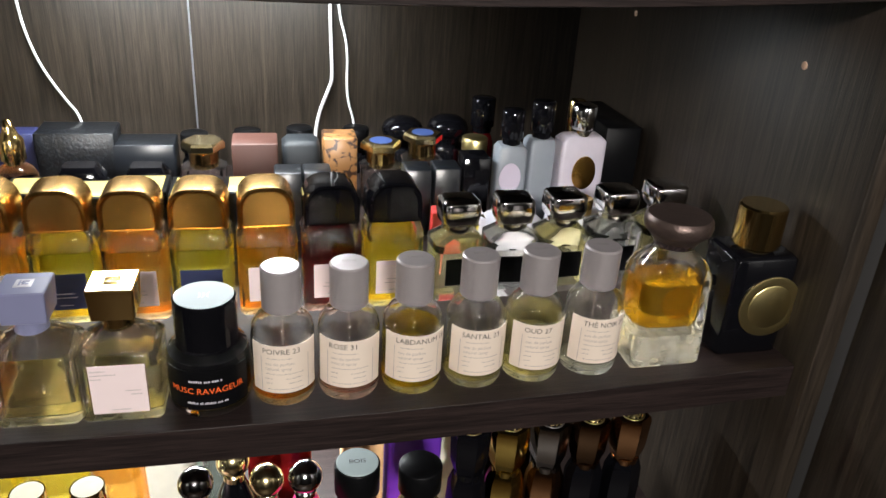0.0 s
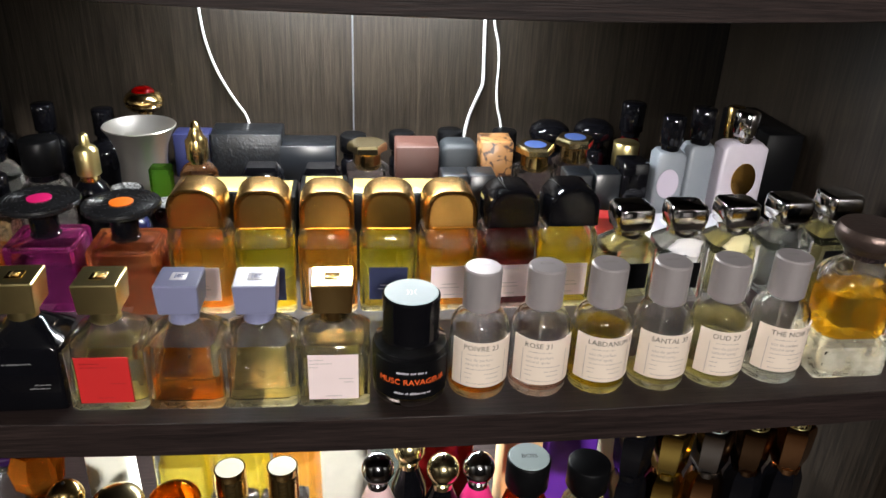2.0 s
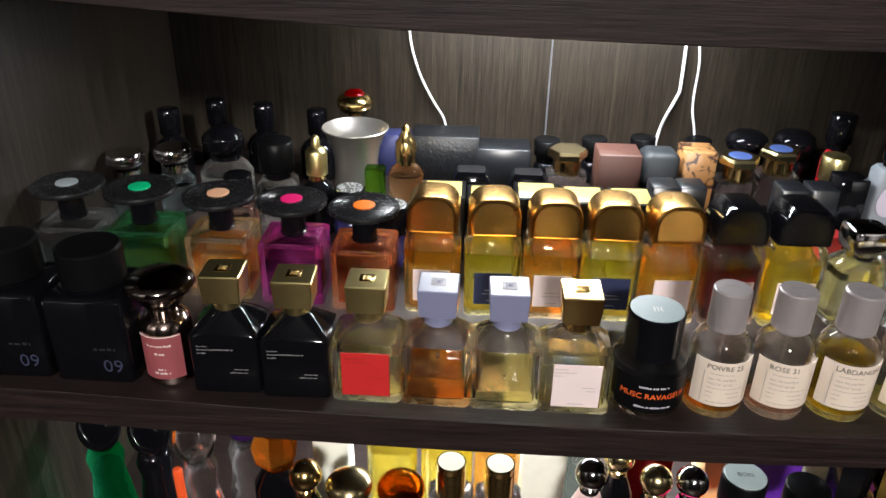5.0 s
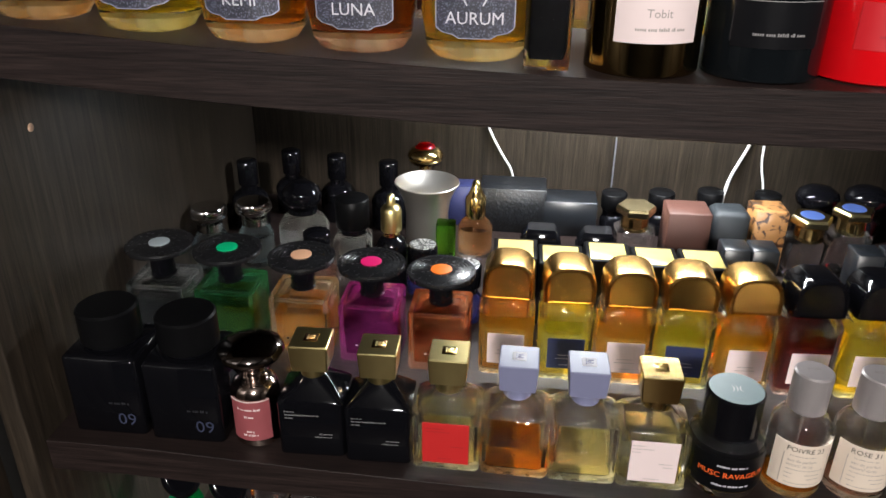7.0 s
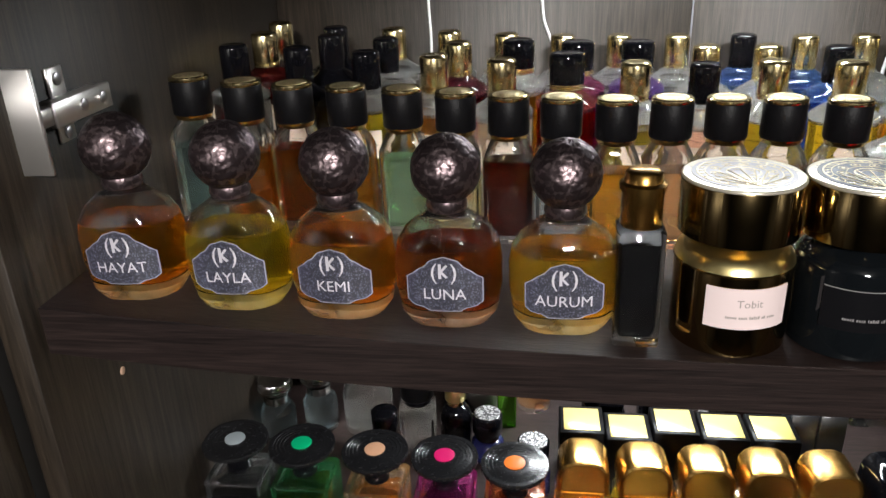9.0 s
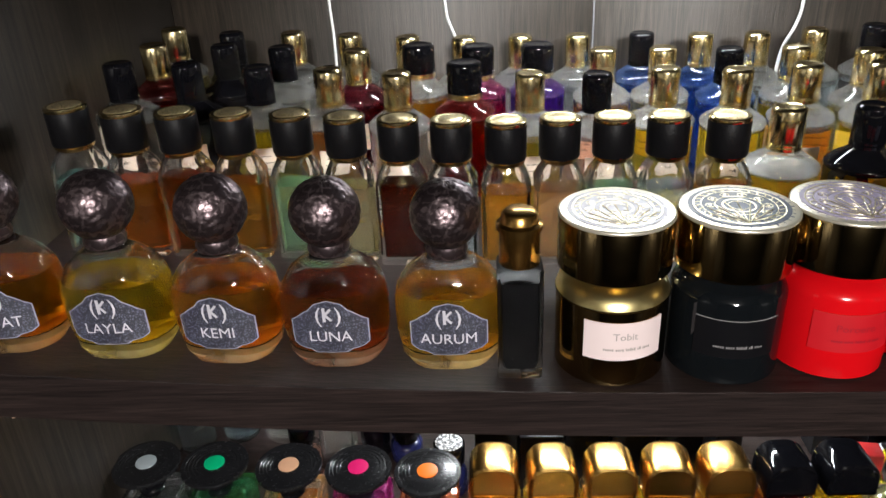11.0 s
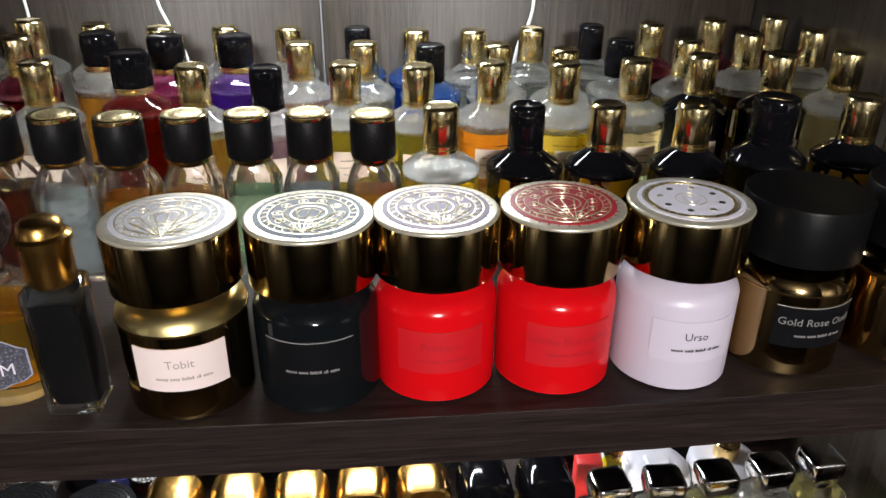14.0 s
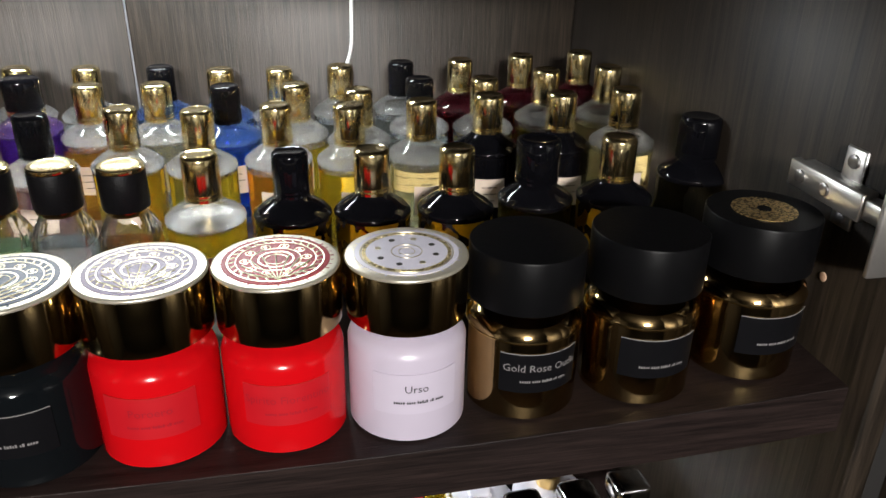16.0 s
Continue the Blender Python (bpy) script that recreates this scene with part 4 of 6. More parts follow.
def shoulder_bottle(x, y, cap, key, style="plain", label=True):
    names = {"plain": "round clear bottle with sloping shoulders and a tall cap", "leopard": "round bottle painted with leopard spots under a black shoulder", "dark": "round dark glass bottle with a broad black cap"}
    b = thing("perfume_bottle", x, y, z_up(x), names[style], "perfume bottle", "sloping-shoulder bottles", random.uniform(-8, 8))
    R = 0.0287
    up = 0.007 if style != "plain" or y < 0.72 else 0.014
    body = [(0, R - 0.0025), (0.002, R - 0.0012), (0.0550 + up, R - 0.0008), (0.0600 + up, R - 0.0006), (0.0625 + up, R - 0.0012)]
    top = [(0.0620 + up, R - 0.0008), (0.0640 + up, R), (0.0662 + up, R - 0.0006), (0.0700 + up, 0.0235), (0.0745 + up, 0.0165), (0.0772 + up, 0.0130), (0.0795 + up, 0.0122)]
    if style == "plain":
        g = CLEAR if key not in ("black",) else BLACK
        if key in ("red", "crimson", "magenta", "purple", "blue"):
            g = cast_glass("shell_" + key, 1.46, tuple(0.35 + 0.65 * c for c in LIQUID[key]), 0.15)
        part("glass_body", turned(body, 8), g, b)
        part("shoulder", turned(top, 8), BLACK if g is BLACK else shoulder_glass(key), b, "sloping glass shoulder")
    elif style == "leopard":
        part("glass_body", turned(body, 8), LEOPARD, b, "leopard-spotted glass")
        part("shoulder", turned(top, 8), BLACK, b, "glossy black shoulder")
    else:
        part("glass_body", turned(body, 8), cast_glass("dark_glass", 1.46, (0.35, 0.34, 0.26), 0.15), b)
        part("shoulder", turned(top, 8), BLACK, b)
    if key != "black" and style != "leopard":
        lev = 0.0545 + up + 0.0055 * random.random()
        part("liquid", turned([(0.006, R - 0.005), (0.008, R - 0.0035), (lev, R - 0.0035)], 7), liquid(key), b, key + " perfume")
        part("inner_wall", turned([(lev + 0.0003, R - 0.0035), (0.0600 + up, R - 0.0035), (0.0616 + up, R - 0.0045)], 7), HOLLOW, b)
    mat = {"gold": PALE_GOLD, "black": BLACK, "wide": BLACK, "blackwide": BLACK}[cap]
    r = 0.0130 if cap in ("gold", "black") else 0.0165
    part("collar", turned([(0.0770 + up, r * 0.85), (0.0785 + up, r), (0.0805 + up, r), (0.0810 + up, r * 0.93), (0.0820 + up, r), (0.0835 + up, r)], 7), PALE_GOLD if cap in ("gold", "wide") else BLACK, b)
    part("cap", turned([(0.0832 + up, r * 0.96), (0.0842 + up, r), (0.1085 + up, r), (0.1105 + up, r * 0.94), (0.1115 + up, r * 0.80), (0.1110 + up, r * 0.70)], 8), mat, b)
    if label:
        lab = part("label", patch(0.026, 0.018 + up, 0.044 + up, R + 0.0003), PAPER, b)
        for z0, w in ((0.0360 + up, 0.014), (0.0300 + up, 0.018), (0.0240 + up, 0.010)):
            part("text_line", words(w, z0, z0 + 0.0014, R + 0.0009, 0, 0, 0.0001, 4), INK, lab)
    return b


LEOPARD = leopard("leopard_glass", (0.90, 0.62, 0.10))


def carton(name, x, y, z, w, d, h, material, label, category="box", turn=0.0, bev=0.0012):
    me = block(w, d, h, bev)
    me.materials.append(material)
    ob = new(name, me)
    ob.matrix_world = pose(x, y, z, 0, 0, turn)
    return tagged(ob, label, category)


def capped(x, y, zfun, w, d, hb, bodymat, cr, hc, capmat, label, key=None, neck=0.006, capshape=None, square=False, nm="perfume_bottle", corner=0.004):
    """General bottle: body, neck, cap."""
    b = thing(nm, x, y, zfun(x), label, "perfume bottle", "", random.uniform(-5, 5))
    if square:
        part("glass_body", loft([(0, w - 0.003, d - 0.003, corner), (0.0015, w, d, corner), (hb - 0.006, w, d, corner), (hb - 0.001, w * 0.8, d * 0.8, corner), (hb, w * 0.5, d * 0.5, corner)], 4), bodymat, b)
    else:
        part("glass_body", turned([(0, w / 2 - 0.002), (0.002, w / 2), (hb * 0.75, w / 2), (hb * 0.9, w * 0.4), (hb, w * 0.24)], 8, smooth=60), bodymat, b)
    if key:
        part("liquid", loft([(0.006, w - 0.010, d - 0.010, corner if square else w), (hb * 0.7, w - 0.009, d - 0.009, corner if square else w)], 5), liquid(key), b)
    part("collar", turned([(hb - 0.001, cr * 0.8), (hb + neck, cr * 0.8)], 6), CHROME if capmat is CHROME else (BLACK if capmat in (BLACK, MATT) else GOLD), b)
    prof = capshape or round_caps(hc, cr)
    part("cap", turned([(h + hb + neck, r) for h, r in prof], 8, smooth=50), capmat, b)
    return b


# ---- middle shelf, front row ----
Y1 = 0.5295
for xx, cy in ((-0.536, "09"), (-0.472, "09")):
    b = thing("perfume_bottle", xx, Y1 + 0.004, z_mid(xx), "square matt black bottle with a round black cap", "perfume bottle", "matt black bottles")
    part("glass_body", block(0.0605, 0.056, 0.074, 0.003), BLACK, b)
    part("collar", turned([(0.073, 0.019), (0.078, 0.019)], 7), BLACK, b)
    part("cap", turned(round_caps(0.029, 0.0235, 0.0016), 9, 0, 0, 0.077), MATT, b)
    part("lettering", letters(cy, 0.016, 0.016, 0.012, 0, -0.0285), solid("dim_blue_ink", (0.030, 0.035, 0.065), 0.4), b)
    part("text_line", words(0.018, 0.031, 0.0335, 0, -0.0283, 0.012), solid("faint_ink", (0.020, 0.020, 0.024), 0.4), b)

b = thing("perfume_bottle", -0.420, Y1 - 0.002, z_mid(-0.42), "small silver bottle with a flared mushroom cap and rose label", "perfume bottle")
part("glass_body", turned([(0, 0.0165), (0.002, 0.0195), (0.048, 0.0195), (0.054, 0.017), (0.058, 0.011)], 8), solid("rosy_chrome", (0.62, 0.48, 0.42), 0.12, 1.0, 0.05), b)
part("cap", turned([(0.056, 0.0100), (0.062, 0.0115), (0.068, 0.0155), (0.075, 0.0185), (0.078, 0.0240), (0.082, 0.0262), (0.086, 0.0245), (0.089, 0.018), (0.091, 0.008)], 9, smooth=60), solid("dark_chrome", (0.30, 0.26, 0.24), 0.1, 1.0, 0.05), b, "dark chrome mushroom cap")
lab = part("label", patch(0.034, 0.008, 0.046, 0.0198), solid("rose_label", (0.24, 0.055, 0.062), 0.6), b, "dusty rose label")
for z0, w in ((0.037, 0.020), (0.030, 0.008), (0.016, 0.006), (0.0125, 0.012)):
    part("text_line", words(w, z0, z0 + 0.002, 0.0203, 0, 0, 0.0001, 6), PINKPAPER, lab)
part("border_line", patch(0.034, 0.0455, 0.0462, 0.0204), PINKPAPER, lab)

square_bottle(-0.3715, Y1, "black", "", BRASS, None, 0, "glossy black square bottle with a brass cube cap")
square_bottle(-0.3185, Y1, "black", "", BRASS, None, 0, "glossy black square bottle with a brass cube cap")
square_bottle(-0.2645, Y1, "glass", "straw", BRASS, REDPAPER, 0.040, "clear square bottle with a red label and brass cube cap")
square_bottle(-0.2115, Y1, "glass", "amber", LILAC, None, 0.026, "half-full amber square bottle with a lilac cube cap")
square_bottle(-0.1595, Y1, "glass", "straw", LILAC, None, 0.016, "nearly empty clear square bottle with a lilac cube cap")
square_bottle(-0.1065, Y1, "glass", "straw", GOLD, PINKPAPER, 0.040, "clear square bottle with a pale label and gold cube cap")

b = thing("perfume_bottle", -0.0500, Y1, z_mid(-0.05), "round bottle with a tall black cap and black label", "perfume bottle")
part("glass_body", turned([(0, 0.024), (0.002, 0.0275), (0.006, 0.0285), (0.042, 0.0285), (0.046, 0.0265), (0.049, 0.022), (0.051, 0.0205)], 9), CLEAR, b)
part("liquid", turned([(0.006, 0.0245), (0.012, 0.026)], 8), liquid("straw"), b)
part("core", turned([(0.0125, 0.026), (0.043, 0.026)], 9), MATT, b)
cap = part("cap", turned(round_caps(0.037, 0.0212, 0.0012), 10, 0, 0, 0.0465), BLACK, b, "tall glossy black cap")
# The light bar's reflection on the black top, painted as a grey-blue disc.
part("cap_top", turned([(0.0833, 0.0200), (0.0838, 0.0196)], 10), solid("grey_blue_reflection", (0.16, 0.22, 0.23), 0.42), cap)
part("stamp", letters("))(", 0.008, 0, -0.003), SILVERINK, cap).matrix_local = Matrix.Translation((0, 0, 0.0841)) @ pose(0, 0, 0, -90)
lab = part("label", patch(0.062, 0.0095, 0.040, 0.0289), MATT, b, "black wraparound label")
part("lettering", letters("MUSC RAVAGEUR", 0.0066, 0.0, 0.0225, 0.0296), ORANGEINK, lab)
part("text_line", words(0.024, 0.0315, 0.0338, 0.0296, 0, 0, 0.0001, 8), SILVERINK, lab)
part("text_line", words(0.028, 0.0140, 0.0160, 0.0296, 0, 0, 0.0001, 8), SILVERINK, lab)

for xx, tt, fill, key in ((0.0015, "POIVRE 23", 0.013, "amber"), (0.0485, "ROSE 31", 0.011, "rose"), (0.0955, "LABDANUM 18", 0.050, "yellow"), (0.1435, "SANTAL 33", 0.012, "straw"), (0.1895, "OUD 27", 0.053, "straw"), (0.2375, "THÉ NOIR 29", 0.012, "clear")):
    lab_bottle(xx, Y1 - 0.001, tt, fill, key, tt.split()[0][:4])

b = thing("perfume_bottle", 0.298, Y1 + 0.004, z_mid(0.298), "large cut-glass bottle of golden perfume with a round dark cap", "perfume bottle")
part("glass_body", loft([(0, 0.058, 0.042, 0.003), (0.002, 0.0605, 0.045, 0.004), (0.075, 0.0605, 0.045, 0.012), (0.086, 0.052, 0.040, 0.014), (0.094, 0.032, 0.030, 0.014), (0.103, 0.026, 0.026, 0.013)], 6), THICK, b)
part("liquid", loft([(0.034, 0.040, 0.028, 0.008), (0.038, 0.046, 0.032, 0.008), (0.070, 0.046, 0.032, 0.008)], 5), liquid("gold"), b, "golden perfume")
part("inner_wall", loft([(0.0703, 0.046, 0.032, 0.008), (0.078, 0.046, 0.032, 0.008), (0.088, 0.036, 0.028, 0.010), (0.098, 0.018, 0.018, 0.009)], 5), HOLLOW, b)
part("neck", turned([(0.098, 0.0155), (0.104, 0.0165)], 8), PEWTER, b)
part("cap", turned([(0.103, 0.0180), (0.107, 0.0205), (0.111, 0.0250), (0.116, 0.0262), (0.120, 0.0256), (0.1225, 0.0236), (0.1225, 0.018)], 10), solid("dark_bronze", (0.10, 0.07, 0.06), 0.35, 0.7, 0.25, 120, 0.5), b, "round dark bronze cap")
part("medallion", turned([(0, 0.0135), (0.0012, 0.0135), (0.0016, 0.012), (0.0013, 0.009), (0.0018, 0.0085)], 9), liquid("gold"), b).matrix_local = pose(0, -0.0222, 0.058, 90)
part("glass_base", loft([(0.001, 0.054, 0.038, 0.004), (0.003, 0.057, 0.041, 0.004), (0.028, 0.057, 0.041, 0.006), (0.031, 0.046, 0.034, 0.008)], 5), lit_foot_glass("clear"), b, "thick cut-glass foot")
for zz, n in ((0.0205, 8), (0.0100, 8), (0.0015, 8)):
    for i in range(n):
        stud = loft([(0, 0.0062, 0.0030, 0.0004), (0.0014, 0.0046, 0.0022, 0.0004)], 3)
        stud.transform(Matrix.Translation((-0.0235 + 0.0067 * i, -0.0224, zz + 0.004)) @ pose(0, 0, 0, 90))
        part("stud", stud, CAST, b)

b = thing("perfume_bottle", 0.3700, 0.536, z_mid(0.37), "black rectangular bottle with a gold cap and a gold medallion", "perfume bottle")
part("glass_body", block(0.055, 0.045, 0.088, 0.003), BLACK, b)
part("collar", turned([(0.087, 0.0145), (0.091, 0.0145)], 8), GOLD, b)
part("cap", turned(round_caps(0.034, 0.0185, 0.0016), 10, 0, 0, 0.09), GOLD, b, "polished gold cap")
med = turned([(0, 0.0265), (0.0012, 0.0265), (0.0016, 0.0255), (0.0014, 0.019), (0.0018, 0.0185)], 12)
part("medallion", med, BRASS, b, "round gold medallion").matrix_local = pose(0.010, -0.0225, 0.045, 90)

# ---- middle shelf, second row ----
VIN = [(-0.555, 0.667, (0.30, 0.34, 0.36), ("grey", (0.55, 0.55, 0.55)), "black"), (-0.4885, 0.6665, (0.0, 0.42, 0.17), ("green", (0.10, 0.55, 0.22)), "olive"), (-0.4175, 0.667, (0.60, 0.33, 0.20), ("peach", (0.82, 0.58, 0.34)), "amber"), (-0.351, 0.6665, (0.62, 0.01, 0.13), ("pink", (0.85, 0.08, 0.45)), "black"), (-0.285, 0.663, (0.85, 0.17, 0.01), ("orange", (0.95, 0.28, 0.10)), "darkred")]
for i, (xx, yy, col, edge, key) in enumerate(VIN):
    disc_bottle(xx, yy, solid("disc_label_" + edge[0], col, 0.4), edge, key)
for xx, cm, key, lm in ((-0.2225, SATIN_GOLD, "amber", PINKPAPER), (-0.1685, SATIN_GOLD, "yellow", NAVY), (-0.1145, SATIN_GOLD, "amber", PINKPAPER), (-0.0615, SATIN_GOLD, "yellow", NAVY), (-0.0085, SATIN_GOLD, "honey", PINKPAPER), (0.0455, BLACK, "wine", PINKPAPER), (0.0995, BLACK, "yellow", PINKPAPER)):
    dome_bottle(xx, 0.663, cm, key, lm)
for xx, yy, key in ((0.1590, 0.663, "straw"), (0.2090, 0.661, "clear"), (0.2580, 0.662, "straw"), (0.3100, 0.664, "clear"), (0.3600, 0.667, "straw")):
    cube_cap_bottle(xx, yy, key)

# ---- middle shelf, behind ----
GOLDCARD = solid("gold_foil_card", (0.85, 0.66, 0.22), 0.35, 0.6, 0.06)
for xx, yy in ((-0.218, 0.770), (-0.171, 0.762), (-0.122, 0.776), (-0.074, 0.770), (-0.025, 0.770)):
    b = thing("perfume_carton", xx, yy, z_mid(xx), "small dark carton with a gold foil panel on top", "box", "gold-topped cartons")
    part("carton_body", block(0.046, 0.048, 0.072, 0.001), MATT, b)
    part("foil_panel", block(0.037, 0.038, 0.0008, 0.0003, 0, 0, 0.0718), GOLDCARD, b, "bright gold foil panel")
SLATE = solid("slate_lid", (0.008, 0.0095, 0.012), 0.3, 0, 0.2)
for xx, yy in ((0.0135, 0.803), (0.0425, 0.803), (0.146, 0.800), (0.177, 0.800)):
    carton("perfume_carton", xx, yy, z_mid(xx), 0.028, 0.03, 0.075, SLATE, "small slate-black carton standing upright")
carton("perfume_carton", -0.224, 0.990, z_mid(-0.224), 0.086, 0.050, 0.061, patterned("ribbed_black", (0.003, 0.0035, 0.0045), (0.009, 0.011, 0.014), 200, 0.4, 0, 0.6), "black carton with a ribbed lid")
carton("perfume_carton", -0.150, 0.988, z_mid(-0.150), 0.070, 0.046, 0.048, SLATE, "plain black carton standing at the back")
carton("perfume_carton", -0.020, 0.893, z_mid(-0.02), 0.049, 0.044, 0.079, solid("reddish_brown_card", (0.055, 0.017, 0.010), 0.6, 0, 0.1), "reddish brown card carton")
carton("perfume_carton", 0.030, 0.900, z_mid(0.03), 0.042, 0.04, 0.077, solid("blue_black_cloth", (0.006, 0.009, 0.012), 0.6, 0, 0.3, 200, 0.7), "blue-black cloth-covered box with rounded edges", bev=0.005)
carton("perfume_carton", 0.074, 0.902, z_mid(0.074), 0.038, 0.038, 0.080, patterned("tortoiseshell", (0.03, 0.011, 0.006), (0.30, 0.145, 0.05), 75, 0.4, 0, 0.48), "tortoiseshell-patterned square cap box")
carton("perfume_carton", -0.291, 0.990, z_mid(-0.291), 0.044, 0.03, 0.056, solid("indigo_card", (0.018, 0.022, 0.08), 0.5), "indigo carton at the back")
carton("perfume_carton", 0.3765, 0.860, z_mid(0.3765), 0.042, 0.115, 0.104, MATT, "large matt black carton beside the white bottle")
for xx, yy in ((-0.093, 0.985), (-0.031, 0.995), (0.033, 1.005), (0.104, 1.000)):
    capped(xx, yy, z_mid, 0.032, 0.032, 0.030, BLACK, 0.0165, 0.022, MATT, "dark bottle with a flat black cap at the back")
for xx, yy in ((-0.190, 0.835), (-0.127, 0.835)):
    b = thing("perfume_bottle", xx, yy, z_mid(xx), "low black bottle with a faceted black cap", "perfume bottle", "faceted black bottles")
    part("glass_body", block(0.046, 0.04, 0.052, 0.003), BLACK, b)
    part("cap", loft([(0.052, 0.044, 0.036, 0.004), (0.058, 0.044, 0.036, 0.004), (0.070, 0.030, 0.022, 0.003)], 3), BLACK, b)
HEXBLUE = solid("blue_enamel", (0.04, 0.07, 0.20), 0.3)


def hex_bottle(x, y, enamel, h=0.062):
    b = thing("perfume_bottle", x, y, z_mid(x), "clear bottle with a hexagonal gold cap", "perfume bottle", "hexagonal gold caps")
    part("glass_body", loft([(0, 0.044, 0.036, 0.008), (0.044, 0.048, 0.038, 0.01), (h - 0.012, 0.03, 0.03, 0.012)], 5), CLEAR, b)
    part("stem", turned([(h - 0.018, 0.0165), (h - 0.002, 0.0165), (h, 0.017)], 7), GOLD, b)
    verts, faces = [], []
    for zz, r in ((h - 0.001, 0.017), (h + 0.003, 0.0235), (h + 0.009, 0.0235), (h + 0.012, 0.0215)):
        verts += [(r * math.cos(radians(60 * i)), r * math.sin(radians(60 * i)), zz) for i in range(6)]
    for s in range(3):
        faces += [(s * 6 + i, s * 6 + (i + 1) % 6, s * 6 + 6 + (i + 1) % 6, s * 6 + 6 + i) for i in range(6)]
    faces += [tuple(range(5, -1, -1)), tuple(range(18, 24))]
    cap = part("cap", shaped(verts, faces, 20), PALE_GOLD, b)
    if enamel:
        part("enamel", turned([(h + 0.0115, 0.0135), (h + 0.0124, 0.013)], 6), enamel, cap, "blue enamel inlay")
    return b


hex_bottle(-0.0765, 0.905, None)
hex_bottle(0.1210, 0.893, HEXBLUE)
hex_bottle(0.1735, 0.912, HEXBLUE, 0.064)
DOME = [(0, 0.016), (0.004, 0.0245), (0.012, 0.027), (0.020, 0.024), (0.026, 0.015), (0.028, 0.004)]
for xx in (0.163, 0.223):
    capped(xx, 0.995, z_mid, 0.046, 0.046, 0.038, BLACK, 0.02, 0.028, BLACK, "black bottle with a large glossy dome cap", capshape=DOME)
capped(0.236, 0.905, z_mid, 0.036, 0.036, 0.034, CLEAR, 0.0155, 0.030, BRASS, "clear bottle with a brass cylinder cap", "straw")
capped(0.258, 0.955, z_mid, 0.030, 0.030, 0.062, solid("deep_red_lacquer", (0.30, 0.01, 0.015), 0.25), 0.0150, 0.036, BLACK, "deep red bottle with a black cap")
carton("perfume_carton", 0.212, 0.815, z_mid(0.212), 0.030, 0.03, 0.080, BLACK, "black square stopper bottle", "perfume bottle")
capped(0.252, 0.815, z_mid, 0.033, 0.028, 0.0905, solid("pearl_grey", (0.20, 0.22, 0.25), 0.35), 0.0123, 0.031, BLACK, "pearl grey rectangular bottle with a black cap", square=True)
capped(0.288, 0.822, z_mid, 0.032, 0.028, 0.094, solid("pearl_grey", (0.20, 0.22, 0.25), 0.35), 0.0128, 0.033, BLACK, "pearl grey rectangular bottle with a black cap", square=True)
w = capped(0.3265, 0.802, z_mid, 0.051, 0.028, 0.101, solid("white_lacquer", (0.46, 0.42, 0.48), 0.3), 0.0132, 0.026, CHROME, "white lacquered bottle with a bronze oval badge and chrome cap", square=True)
badge = turned([(0, 0.0135), (0.001, 0.0135), (0.0015, 0.012)], 9)
badge.transform(Matrix.Diagonal((1, 1.4, 1, 1)))
part("badge", badge, SATIN_GOLD, w, "bronze oval badge").matrix_local = pose(0.002, -0.0142, 0.061, 90)
badge = turned([(0, 0.012), (0.001, 0.012)], 9)
badge.transform(Matrix.Diagonal((1, 1.4, 1, 1)))
oval = thing("oval_tag", 0.2495, 0.8003, z_mid(0.2495) + 0.038, "white oval tag stuck to a pearl grey bottle", "tag")
part("tag_plate", badge, WHITE, oval).matrix_local = pose(0, 0, 0.0175, 90)
carton("perfume_carton", 0.1640, 0.738, z_mid(0.164), 0.026, 0.022, 0.050, solid("coral_red", (0.5, 0.03, 0.03), 0.4), "small coral red carton behind the chrome caps", "box", -8)
capped(0.1930, 0.742, z_mid, 0.028, 0.024, 0.046, CLEAR, 0.008, 0.010, CLEAR, "small clear bottle of yellow perfume behind the chrome caps", "yellow", 0.002, square=True)
for xx, cap in ((0.2350, "white"), (0.3080, "gold")):
    b = thing("perfume_bottle", xx, 0.737, z_mid(xx), "low white pebble-shaped bottle with a " + cap + " cap", "perfume bottle", "pebble-shaped white bottles")
    part("glass_body", turned([(0, 0.028), (0.003, 0.033), (0.020, 0.0365), (0.030, 0.0355), (0.035, 0.031), (0.0375, 0.022), (0.038, 0.010)], 11, smooth=60), solid("milk_white", (0.62, 0.60, 0.66), 0.35, 0, 0.03, 20), b)
    if cap == "gold":
        part("cap", turned([(h + 0.037, r) for h, r in round_caps(0.017, 0.0125)], 9), GOLD, b, "short gold cap")
    else:
        part("cap", loft([(0.037, 0.024, 0.020, 0.006), (0.0415, 0.022, 0.018, 0.006), (0.0425, 0.019, 0.015, 0.005)], 5), solid("milk_white", (0.62, 0.60, 0.66), 0.35, 0, 0.03, 20), b, "tapered white cap")
capped(0.3380, 0.850, z_mid, 0.024, 0.024, 0.083, BLACK, 0.0095, 0.036, GOLD, "slim black bottle with a gold cap")

